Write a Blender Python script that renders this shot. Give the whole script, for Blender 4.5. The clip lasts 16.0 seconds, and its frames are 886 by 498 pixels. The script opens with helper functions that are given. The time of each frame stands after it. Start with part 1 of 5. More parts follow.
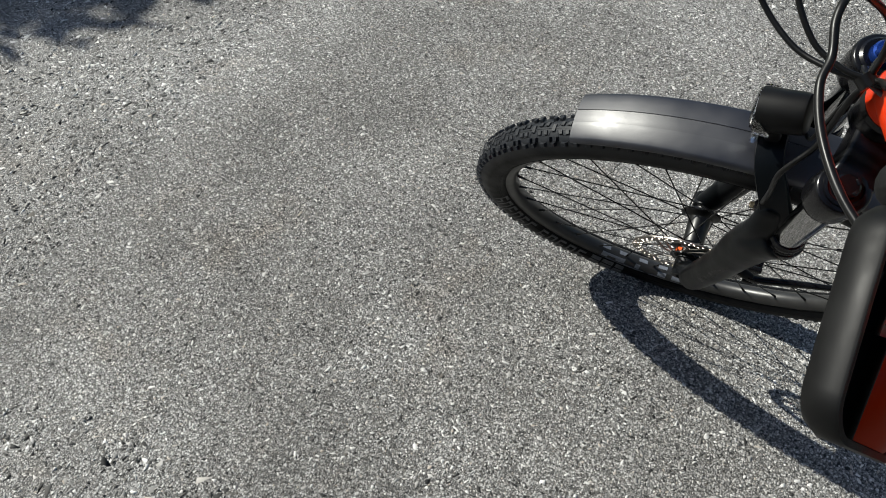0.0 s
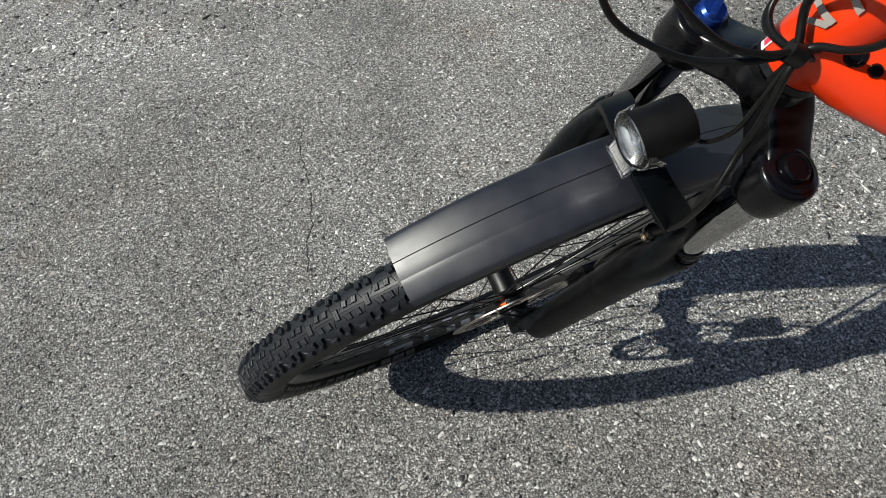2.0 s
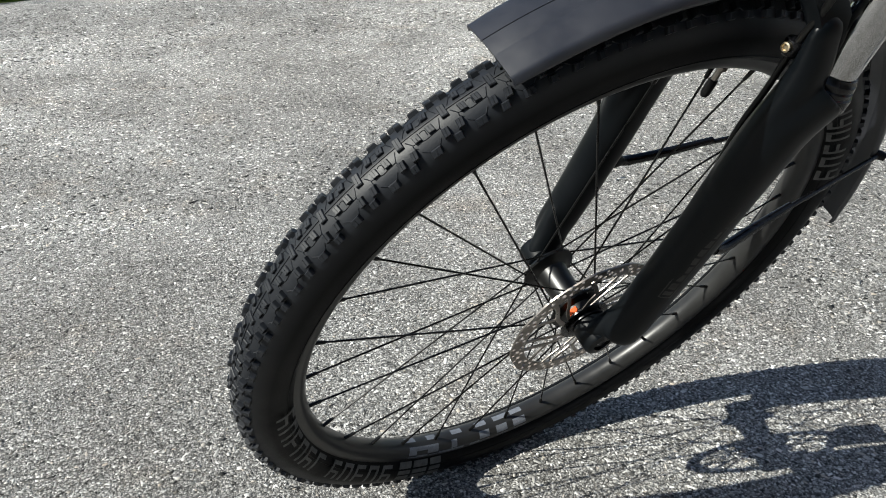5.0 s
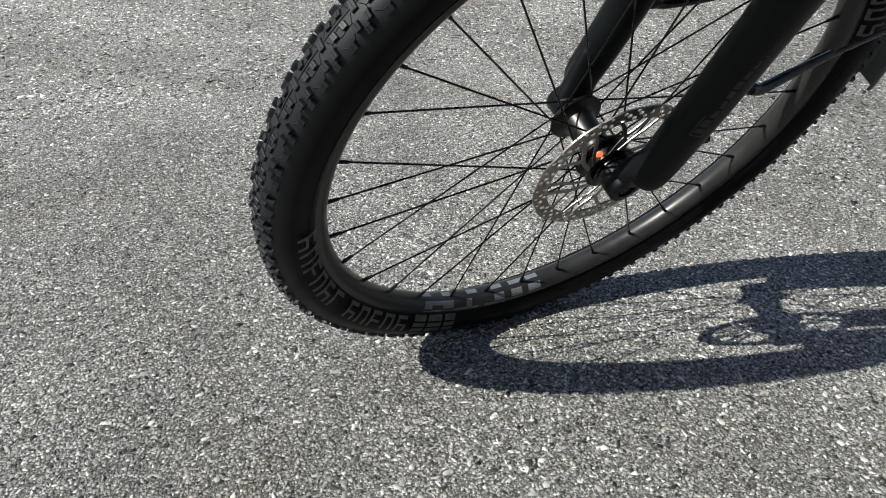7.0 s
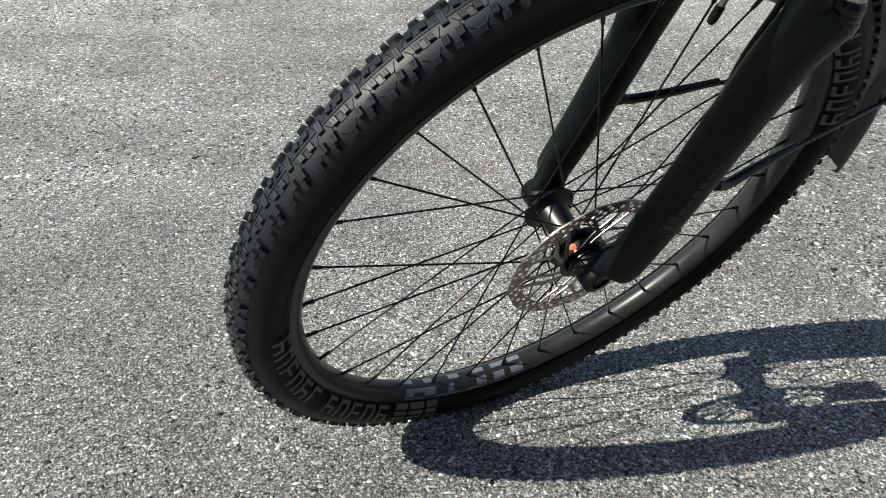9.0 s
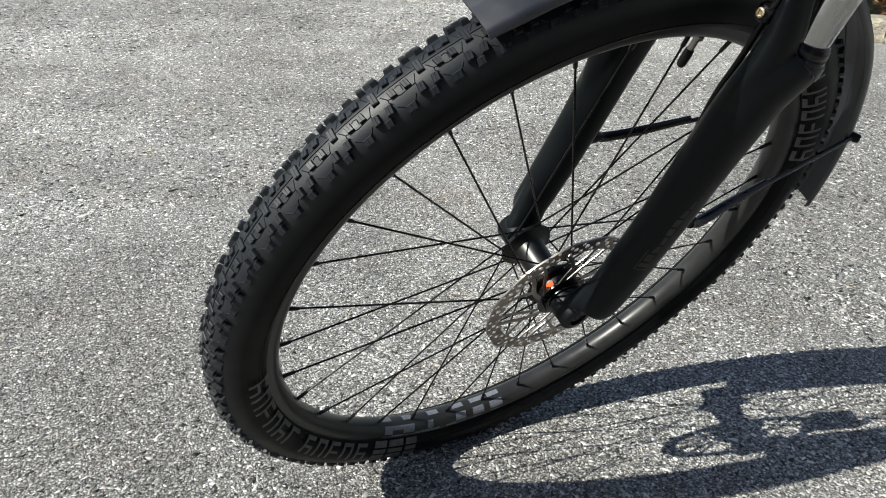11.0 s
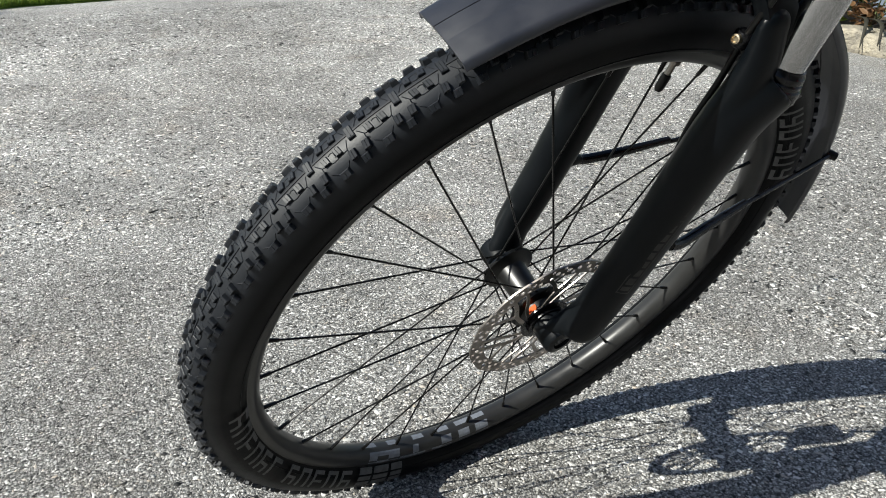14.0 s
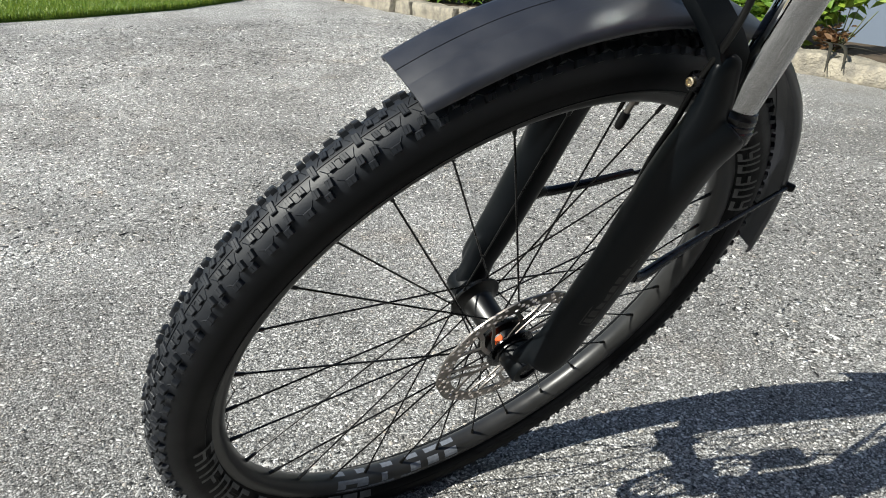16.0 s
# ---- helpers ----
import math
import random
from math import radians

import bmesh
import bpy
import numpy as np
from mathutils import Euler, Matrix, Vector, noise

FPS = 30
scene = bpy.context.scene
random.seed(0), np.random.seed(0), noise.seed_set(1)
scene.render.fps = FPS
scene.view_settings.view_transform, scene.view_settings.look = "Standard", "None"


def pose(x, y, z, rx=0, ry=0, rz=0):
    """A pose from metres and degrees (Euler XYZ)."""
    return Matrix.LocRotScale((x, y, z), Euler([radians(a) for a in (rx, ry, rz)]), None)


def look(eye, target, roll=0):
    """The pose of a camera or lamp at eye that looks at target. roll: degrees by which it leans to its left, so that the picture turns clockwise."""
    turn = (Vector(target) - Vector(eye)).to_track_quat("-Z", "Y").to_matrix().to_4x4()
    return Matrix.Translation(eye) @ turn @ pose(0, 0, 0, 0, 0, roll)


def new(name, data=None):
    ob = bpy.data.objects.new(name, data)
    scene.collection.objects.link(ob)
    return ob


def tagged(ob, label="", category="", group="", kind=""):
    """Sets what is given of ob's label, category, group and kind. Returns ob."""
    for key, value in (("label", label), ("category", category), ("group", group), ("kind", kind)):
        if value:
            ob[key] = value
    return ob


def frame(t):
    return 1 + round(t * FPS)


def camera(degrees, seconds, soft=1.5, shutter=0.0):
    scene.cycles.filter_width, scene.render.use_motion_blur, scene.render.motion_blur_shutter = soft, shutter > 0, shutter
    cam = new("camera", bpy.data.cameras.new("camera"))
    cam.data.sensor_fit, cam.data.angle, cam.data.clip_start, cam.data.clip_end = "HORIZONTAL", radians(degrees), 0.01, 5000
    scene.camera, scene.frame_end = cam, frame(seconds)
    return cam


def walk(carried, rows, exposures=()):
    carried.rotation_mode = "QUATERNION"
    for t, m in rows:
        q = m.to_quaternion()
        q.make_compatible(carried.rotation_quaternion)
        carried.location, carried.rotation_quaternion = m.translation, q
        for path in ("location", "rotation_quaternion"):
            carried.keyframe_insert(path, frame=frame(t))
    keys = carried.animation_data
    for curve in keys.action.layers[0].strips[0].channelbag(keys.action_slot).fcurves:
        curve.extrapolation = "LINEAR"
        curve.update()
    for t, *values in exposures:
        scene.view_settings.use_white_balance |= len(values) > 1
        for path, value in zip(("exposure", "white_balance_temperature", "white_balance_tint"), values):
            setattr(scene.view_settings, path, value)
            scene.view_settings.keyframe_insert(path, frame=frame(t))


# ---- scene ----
cam = camera(61.67, 16.0, soft=1.0)
PATH = [
    (0, 0.0612, 0.9810, 1.2597, 37.751, 1.273, -157.013),
    (0.5, 0.1715, 0.8222, 1.2294, 37.053, 3.162, -170.139),
    (1, 0.1848, 0.7421, 1.2239, 35.665, 3.880, 173.307),
    (1.5, 0.2920, 0.6797, 1.2120, 36.492, 2.568, 157.186),
    (2, 0.3121, 0.6582, 1.1548, 38.236, 1.267, 154.386),
    (2.5, 0.3227, 0.6182, 1.0686, 41.799, 0.415, 155.285),
    (3, 0.3491, 0.5901, 0.9322, 48.917, -0.452, 155.235),
    (3.2, 0.3533, 0.5815, 0.8784, 52.755, -0.727, 155.197),
    (5.3, 0.4671, 0.7182, 0.7303, 63.967, 0.354, 150.344),
    (5.5, 0.4699, 0.7225, 0.7291, 63.347, 0.099, 150.003),
    (6, 0.4707, 0.7529, 0.6672, 60.814, -0.603, 150.041),
    (6.5, 0.4631, 0.7500, 0.6346, 58.808, -1.200, 151.295),
    (7, 0.4831, 0.7318, 0.6473, 58.194, -1.309, 152.950),
    (7.5, 0.4987, 0.7185, 0.6495, 58.604, -1.071, 154.283),
    (8, 0.4880, 0.7178, 0.6730, 59.797, -0.819, 154.390),
    (8.5, 0.4803, 0.7237, 0.6836, 61.114, -0.572, 153.357),
    (9, 0.4598, 0.7231, 0.6886, 62.208, -0.543, 151.865),
    (9.2, 0.4498, 0.7217, 0.6922, 62.565, -0.633, 151.271),
    (11.5, 0.4589, 0.7202, 0.7026, 64.537, -0.714, 150.145),
    (12, 0.4600, 0.7175, 0.7063, 64.751, -0.563, 149.983),
    (12.5, 0.4538, 0.7159, 0.7063, 64.892, -0.456, 149.685),
    (13, 0.4538, 0.7134, 0.7066, 65.011, -0.399, 149.368),
    (13.5, 0.4499, 0.7121, 0.7090, 65.114, -0.406, 149.063),
    (14, 0.4478, 0.7133, 0.7107, 65.173, -0.426, 148.775),
    (14.5, 0.4475, 0.7062, 0.7081, 65.274, -0.557, 148.452),
    (15, 0.4445, 0.7050, 0.7091, 65.487, -0.716, 148.050),
    (15.5, 0.4427, 0.7102, 0.7147, 65.896, -0.922, 147.564),
    (16, 0.4403, 0.7202, 0.7283, 66.479, -1.169, 147.139),
]
walk(cam, [(t, pose(x, y, z, rx, ry, rz)) for t, x, y, z, rx, ry, rz in PATH], [(0.0, 0.36), (0.5, 0.31), (1.0, 0.19), (1.5, 0.16), (2.0, 0.19), (3.0, 0.47), (5.5, 0.66), (6.0, 0.56), (7.0, 0.45), (9.0, 0.57), (12.0, 0.71), (16.0, 0.72)])

# ---------------------------------------------------------------- light
SUN = Vector((1.10, -0.058, 1.0)).normalized()      # towards the sun
world = bpy.data.worlds.new("sky")
scene.world = world
world.use_nodes = True
wt = world.node_tree
sky = wt.nodes.new("ShaderNodeTexSky")
sky.sky_type = "NISHITA"
sky.sun_disc = False
sky.sun_elevation = math.asin(SUN.z)
sky.sun_rotation = math.atan2(SUN.x, SUN.y)
sky.air_density, sky.dust_density, sky.ozone_density = 1.0, 0.8, 1.0
wt.links.new(sky.outputs[0], wt.nodes["Background"].inputs[0])
wt.nodes["Background"].inputs[1].default_value = 0.07
sun = new("sun", bpy.data.lights.new("sun", "SUN"))
sun.data.energy, sun.data.angle, sun.data.color = 5.0, radians(0.45), (1.0, 0.990, 0.902)
sun.matrix_world = look(SUN * 30, (0, 0, 0))

# ---------------------------------------------------------------- materials


def material(name, colour, rough=0.5, metal=0.0, spec=0.5):
    m = bpy.data.materials.new(name)
    m.use_nodes = True
    b = m.node_tree.nodes["Principled BSDF"]
    b.inputs["Base Color"].default_value = (*colour, 1)
    b.inputs["Roughness"].default_value = rough
    b.inputs["Metallic"].default_value = metal
    b.inputs["Specular IOR Level"].default_value = spec
    return m


def node(m, kind, **sets):
    n = m.node_tree.nodes.new("ShaderNode" + kind)
    for key, value in sets.items():
        n.inputs[key.replace("_", " ")].default_value = value
    return n


def wire(m, a, b):
    m.node_tree.links.new(a, b)


def ramp(m, fac, *stops):
    n = m.node_tree.nodes.new("ShaderNodeValToRGB")
    while len(n.color_ramp.elements) < len(stops):
        n.color_ramp.elements.new(0.5)
    for e, (at, c) in zip(n.color_ramp.elements, stops):
        e.position, e.color = at, (*c, 1) if len(c) == 3 else c
    wire(m, fac, n.inputs[0])
    return n.outputs[0]


def grey(v):
    return (v, v, v)


def mixed(m, fac, a, b, how="MIX"):
    n = m.node_tree.nodes.new("ShaderNodeMix")
    n.data_type, n.blend_type = "RGBA", how
    for socket, v in ((n.inputs[0], fac), (n.inputs[6], a), (n.inputs[7], b)):
        if isinstance(v, bpy.types.NodeSocket):
            wire(m, v, socket)
        elif isinstance(v, tuple):
            socket.default_value = (*v, 1)
        else:
            socket.default_value = v
    return n.outputs[2]


def arith(m, how, a, b):
    n = m.node_tree.nodes.new("ShaderNodeMath")
    n.operation = how
    for socket, v in ((n.inputs[0], a), (n.inputs[1], b)):
        if isinstance(v, bpy.types.NodeSocket):
            wire(m, v, socket)
        else:
            socket.default_value = v
    return n.outputs[0]


def worn(name, colour, other, rough, metal=0.0, spec=0.5, grain=900.0, blotch=25.0, bump=0.15, depth=0.0003, spread=0.18):
    """A surface with fine grain and larger blotches, in object space."""
    m = material(name, colour, rough, metal, spec)
    b = m.node_tree.nodes["Principled BSDF"]
    at = m.node_tree.nodes.new("ShaderNodeTexCoord").outputs["Object"]
    big = node(m, "TexNoise", Scale=blotch, Detail=6.0, Roughness=0.6)
    small = node(m, "TexNoise", Scale=grain, Detail=3.0)
    wire(m, at, big.inputs["Vector"]), wire(m, at, small.inputs["Vector"])
    wire(m, mixed(m, ramp(m, big.outputs[0], (0.35, grey(0.0)), (0.75, grey(1.0))), colour, other), b.inputs["Base Color"])
    wire(m, ramp(m, big.outputs[0], (0.3, grey(max(0.02, rough - spread))), (0.7, grey(min(1.0, rough + spread)))), b.inputs["Roughness"])
    bp = node(m, "Bump", Strength=bump, Distance=depth)
    wire(m, small.outputs[0], bp.inputs["Height"])
    wire(m, bp.outputs[0], b.inputs["Normal"])
    return m


def stained(m, colour, at):
    """Weathering of the driveway: pale dusty and darker damp patches, and a few brown stains."""
    patch = node(m, "TexNoise", Scale=2.3, Detail=6.0, Roughness=0.62)
    wire(m, at, patch.inputs["Vector"])
    colour = mixed(m, 1.0, colour, ramp(m, patch.outputs[0], (0.32, (0.70, 0.70, 0.695)), (0.45, (0.93, 0.925, 0.915)), (0.56, (1.04, 1.04, 1.035)), (0.70, (1.22, 1.22, 1.21))), "MULTIPLY")
    broad = node(m, "TexNoise", Scale=0.55, Detail=3.0)
    wire(m, at, broad.inputs["Vector"])
    colour = mixed(m, 1.0, colour, ramp(m, broad.outputs[0], (0.35, (0.82, 0.81, 0.80)), (0.65, (1.14, 1.14, 1.14))), "MULTIPLY")
    rust = node(m, "TexNoise", Scale=3.7, Detail=5.0, Roughness=0.7)
    shifted = m.node_tree.nodes.new("ShaderNodeVectorMath")
    shifted.inputs[1].default_value = (7.3, 2.1, 0.0)
    wire(m, at, shifted.inputs[0]), wire(m, shifted.outputs[0], rust.inputs["Vector"])
    colour = mixed(m, 1.0, colour, ramp(m, rust.outputs[0], (0.55, (1.0, 1.0, 1.0)), (0.74, (0.97, 0.90, 0.83))), "MULTIPLY")
    # one old oil-darkened area, with a ragged edge
    away = m.node_tree.nodes.new("ShaderNodeVectorMath")
    away.operation = "DISTANCE"
    ragged = m.node_tree.nodes.new("ShaderNodeVectorMath")
    ragged.operation = "MULTIPLY_ADD"
    ragged.inputs[1].default_value = (0.5, 0.5, 0.0)
    wire(m, patch.outputs["Color"], ragged.inputs[0]), wire(m, at, ragged.inputs[2])
    wire(m, ragged.outputs[0], away.inputs[0])
    away.inputs[1].default_value = (0.78, -0.17, 0.0)
    colour = mixed(m, 1.0, colour, ramp(m, away.outputs["Value"], (0.22, (0.80, 0.795, 0.79)), (0.75, (1.0, 1.0, 1.0))), "MULTIPLY")
    # darker around the origin, paler towards the lawn
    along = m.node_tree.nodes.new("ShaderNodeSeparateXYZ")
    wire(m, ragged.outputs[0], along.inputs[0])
    toward_lawn = arith(m, "MULTIPLY", along.outputs[1], -0.2)
    colour = mixed(m, 1.0, colour, ramp(m, toward_lawn, (0.14, (0.82, 0.82, 0.82)), (0.44, (1.15, 1.15, 1.15))), "MULTIPLY")
    return colour, patch, rust


def asphalt_material():
    m = material("asphalt", grey(0.2), 0.74, 0.0, 0.50)
    b = m.node_tree.nodes["Principled BSDF"]
    at = m.node_tree.nodes.new("ShaderNodeNewGeometry").outputs["Position"]
    warp = node(m, "TexNoise", Scale=60.0, Detail=2.0)
    wire(m, at, warp.inputs["Vector"])
    moved = m.node_tree.nodes.new("ShaderNodeVectorMath")
    moved.operation = "MULTIPLY_ADD"
    moved.inputs[1].default_value = (0.006, 0.006, 0.0)
    wire(m, warp.outputs["Color"], moved.inputs[0]), wire(m, at, moved.inputs[2])
    heights, colours = [], []
    for scale, light in ((230.0, 0.0), (470.0, 0.05)):
        v = node(m, "TexVoronoi", Scale=scale, Randomness=1.0)
        v.voronoi_dimensions = "2D"
        wire(m, moved.outputs[0], v.inputs["Vector"])
        cell = node(m, "SeparateColor")
        wire(m, v.outputs["Color"], cell.inputs[0])
        tone = ramp(m, cell.outputs[0], (0.0, (0.08, 0.08, 0.078)), (0.30, (0.20, 0.199, 0.194)), (0.58, (0.37, 0.368, 0.358)), (0.80, (0.66, 0.655, 0.64)), (0.93, (0.95, 0.945, 0.92)))
        tint = mixed(m, ramp(m, cell.outputs[1], (0.65, grey(0.0)), (0.97, grey(0.5))), tone, (0.30, 0.265, 0.225), "MIX")
        gap = ramp(m, v.outputs["Distance"], (0.30 + light, grey(0.0)), (0.62, grey(1.0)))
        colours.append(mixed(m, gap, tint, (0.035, 0.0345, 0.033)))
        rise = arith(m, "MULTIPLY", ramp(m, v.outputs["Distance"], (0.05, grey(1.0)), (0.65, grey(0.0))), arith(m, "ADD", cell.outputs[2], 0.35))
        heights.append(rise)
    colour = mixed(m, 0.42, colours[0], colours[1])
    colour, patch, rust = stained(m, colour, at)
    crack = node(m, "TexVoronoi", Scale=1.15)
    crack.voronoi_dimensions, crack.feature = "2D", "DISTANCE_TO_EDGE"
    bent = m.node_tree.nodes.new("ShaderNodeVectorMath")
    bent.operation = "MULTIPLY_ADD"
    bent.inputs[1].default_value = (0.35, 0.35, 0.0)
    wire(m, rust.outputs["Color"], bent.inputs[0]), wire(m, at, bent.inputs[2]), wire(m, bent.outputs[0], crack.inputs["Vector"])
    line = ramp(m, crack.outputs["Distance"], (0.0, grey(1.0)), (0.006, grey(0.0)))
    some = ramp(m, patch.outputs[0], (0.50, grey(0.0)), (0.56, grey(0.75)))
    colour = mixed(m, arith(m, "MULTIPLY", line, some), colour, (0.03, 0.029, 0.027))
    wire(m, colour, b.inputs["Base Color"])
    bp = node(m, "Bump", Strength=0.8, Distance=0.0016)
    wire(m, arith(m, "ADD", heights[0], arith(m, "MULTIPLY", heights[1], 0.45)), bp.inputs["Height"])
    wire(m, bp.outputs[0], b.inputs["Normal"])
    return m


ASPHALT = asphalt_material()
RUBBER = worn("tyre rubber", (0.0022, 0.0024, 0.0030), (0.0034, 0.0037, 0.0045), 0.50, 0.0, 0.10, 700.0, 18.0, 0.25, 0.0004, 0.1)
KNOB = worn("tread rubber", (0.0080, 0.0096, 0.0128), (0.0130, 0.0150, 0.0190), 0.50, 0.0, 0.40, 500.0, 40.0, 0.2, 0.0004, 0.1)


def crown_lit(m, colour):
    """Rubber with sky light painted grey over its crown, fading out on the shoulder."""
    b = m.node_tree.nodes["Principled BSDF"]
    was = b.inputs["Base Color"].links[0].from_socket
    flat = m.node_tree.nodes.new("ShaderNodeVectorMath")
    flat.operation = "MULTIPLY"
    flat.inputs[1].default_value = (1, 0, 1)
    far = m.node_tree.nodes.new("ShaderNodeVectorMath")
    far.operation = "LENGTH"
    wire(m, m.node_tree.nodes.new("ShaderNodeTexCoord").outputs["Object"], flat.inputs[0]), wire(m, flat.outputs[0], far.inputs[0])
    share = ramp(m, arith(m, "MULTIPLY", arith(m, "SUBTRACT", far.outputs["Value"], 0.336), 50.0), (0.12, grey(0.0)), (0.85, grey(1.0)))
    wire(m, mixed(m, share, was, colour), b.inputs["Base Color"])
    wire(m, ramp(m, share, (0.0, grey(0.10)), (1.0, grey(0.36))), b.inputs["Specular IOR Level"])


# paler, bluer crown colour stands in for light from above; sidewall stays dark
crown_lit(RUBBER, (0.0095, 0.0112, 0.0145))
PRINT = worn("grey print", grey(0.085), grey(0.055), 0.6, 0.0, 0.4, 900.0, 120.0, 0.05)
RIMBLACK = worn("black anodised rim", grey(0.016), grey(0.024), 0.36, 0.0, 0.42, 1200.0, 30.0, 0.03, 0.0002, 0.06)
DECAL = worn("silver decal", (0.19, 0.205, 0.235), (0.13, 0.14, 0.16), 0.4, 0.2, 0.5, 900.0, 150.0, 0.03)
SPOKE = worn("black spoke", grey(0.012), grey(0.03), 0.32, 0.9, 0.5, 900.0, 40.0, 0.0)
FORKBLACK = worn("matt black fork", (0.0019, 0.0028, 0.0038), (0.0033, 0.0044, 0.0057), 0.38, 0.0, 0.16, 1500.0, 20.0, 0.06, 0.0002, 0.08)
FORKPRINT = worn("dark grey print", grey(0.0070), grey(0.0052), 0.5, 0.0, 0.45, 900.0, 60.0, 0.03)
GLOSS = worn("gloss black", (0.0024, 0.0024, 0.0032), (0.0042, 0.0042, 0.005), 0.26, 0.0, 0.32, 900.0, 15.0, 0.02, 0.0002, 0.06)
PLASTIC = worn("mudguard plastic", (0.0105, 0.0118, 0.0170), (0.0210, 0.0222, 0.0282), 0.42, 0.0, 0.72, 2200.0, 22.0, 0.22, 0.0002, 0.08)
LAMPBLACK = worn("lamp plastic", grey(0.0032), grey(0.0055), 0.50, 0.0, 0.20, 2500.0, 30.0, 0.2, 0.0002, 0.1)
CHROME = worn("chromed tube", grey(0.42), (0.38, 0.38, 0.39), 0.025, 1.0, 0.5, 1500.0, 40.0, 0.0, 0.0001, 0.01)
STEEL = worn("brake steel", (0.38, 0.35, 0.32), (0.22, 0.195, 0.175), 0.36, 1.0, 0.5, 1300.0, 60.0, 0.08, 0.0002, 0.1)
ALLOY = worn("black alloy", grey(0.056), grey(0.040), 0.36, 1.0, 0.5, 900.0, 50.0, 0.03, 0.0002, 0.08)
BLUE = worn("blue anodised", (0.012, 0.045, 0.26), (0.025, 0.08, 0.36), 0.25, 0.7, 0.5, 900.0, 50.0, 0.03, 0.0002, 0.05)
ORANGE = worn("orange paint", (0.78, 0.040, 0.004), (0.70, 0.035, 0.004), 0.30, 0.0, 0.5, 700.0, 9.0, 0.02, 0.0002, 0.06)
ORANGEPART = worn("orange anodised", (0.60, 0.085, 0.008), (0.5, 0.065, 0.008), 0.6, 0.0, 0.2, 900.0, 90.0, 0.03)
GREYPAINT = worn("grey lettering", (0.30, 0.27, 0.25), (0.26, 0.24, 0.22), 0.35, 0.0, 0.5, 900.0, 30.0, 0.02)
CABLE = worn("cable jacket", grey(0.0032), grey(0.006), 0.36, 0.0, 0.28, 1500.0, 60.0, 0.08, 0.0002, 0.08)
HOUSING = worn("grey cable housing", grey(0.055), grey(0.075), 0.4, 0.0, 0.4, 1500.0, 60.0, 0.05, 0.0002, 0.08)
BRASS = worn("brass screw", (0.62, 0.52, 0.36), (0.50, 0.42, 0.30), 0.3, 1.0, 0.5, 900.0, 90.0, 0.05)
REFLECTOR = worn("lamp mirror", grey(0.92), grey(0.88), 0.18, 1.0, 0.5, 900.0, 60.0, 0.02, 0.0001, 0.03)


def clear_material(name, rough=0.02, tint=(1, 1, 1)):
    m = material(name, tint, rough, 0.0, 0.5)
    b = m.node_tree.nodes["Principled BSDF"]
    b.inputs["Transmission Weight"].default_value = 1.0
    b.inputs["IOR"].default_value = 1.46
    return m


def pane_material(name):
    """A thin clear pane: see-through, with the gloss of its surface."""
    m = bpy.data.materials.new(name)
    m.use_nodes = True
    nt = m.node_tree
    clear, gloss, both = nt.nodes.new("ShaderNodeBsdfTransparent"), nt.nodes.new("ShaderNodeBsdfGlossy"), nt.nodes.new("ShaderNodeMixShader")
    clear.inputs[0].default_value = (0.93, 0.96, 1.0, 1)
    gloss.inputs["Roughness"].default_value = 0.03
    edge = nt.nodes.new("ShaderNodeFresnel")
    edge.inputs[0].default_value = 1.5
    wire(m, edge.outputs[0], both.inputs[0]), wire(m, clear.outputs[0], both.inputs[1]), wire(m, gloss.outputs[0], both.inputs[2])
    wire(m, both.outputs[0], nt.nodes["Material Output"].inputs["Surface"])
    return m


LENS = pane_material("clear lens")
PRISM = clear_material("prismatic reflector", 0.08)
MIRROR = material("mirror glass", (0.15, 0.20, 0.21), 0.02, 1.0)
WHITE = worn("white print", grey(0.7), grey(0.62), 0.45, 0.0, 0.5, 900.0, 60.0, 0.02)
PINK = worn("red plastic", (0.75, 0.03, 0.08), (0.62, 0.03, 0.07), 0.4, 0.0, 0.5, 900.0, 60.0, 0.02)

# ---------------------------------------------------------------- mesh helpers


def mesh_object(name, verts, faces, mat, parent=None, label="", smooth=True, sharp=35.0):
    me = bpy.data.meshes.new(name)
    me.from_pydata([tuple(v) for v in verts], [], faces)
    bm = bmesh.new()
    bm.from_mesh(me)
    return part(name, bm, mat, parent, label, smooth, sharp, me)


def part(name, bm, mat, parent=None, label="", smooth=True, sharp=35.0, me=None):
    me = me or bpy.data.meshes.new(name)
    bmesh.ops.recalc_face_normals(bm, faces=bm.faces[:])
    limit = radians(sharp)
    for f in bm.faces:
        f.smooth = smooth
    for e in bm.edges:
        if len(e.link_faces) == 2 and e.calc_face_angle(0.0) > limit:
            e.smooth = False
    bm.to_mesh(me)
    bm.free()
    me.materials.clear()
    me.materials.append(mat)
    ob = new(name, me)
    ob.parent = parent
    if label:
        tagged(ob, label)
    return ob


def group_part(name, parent, label="", m=None):
    ob = new(name)
    ob.empty_display_size = 0.05
    ob.parent = parent
    if m is not None:
        ob.matrix_local = m
    if label:
        tagged(ob, label)
    return ob


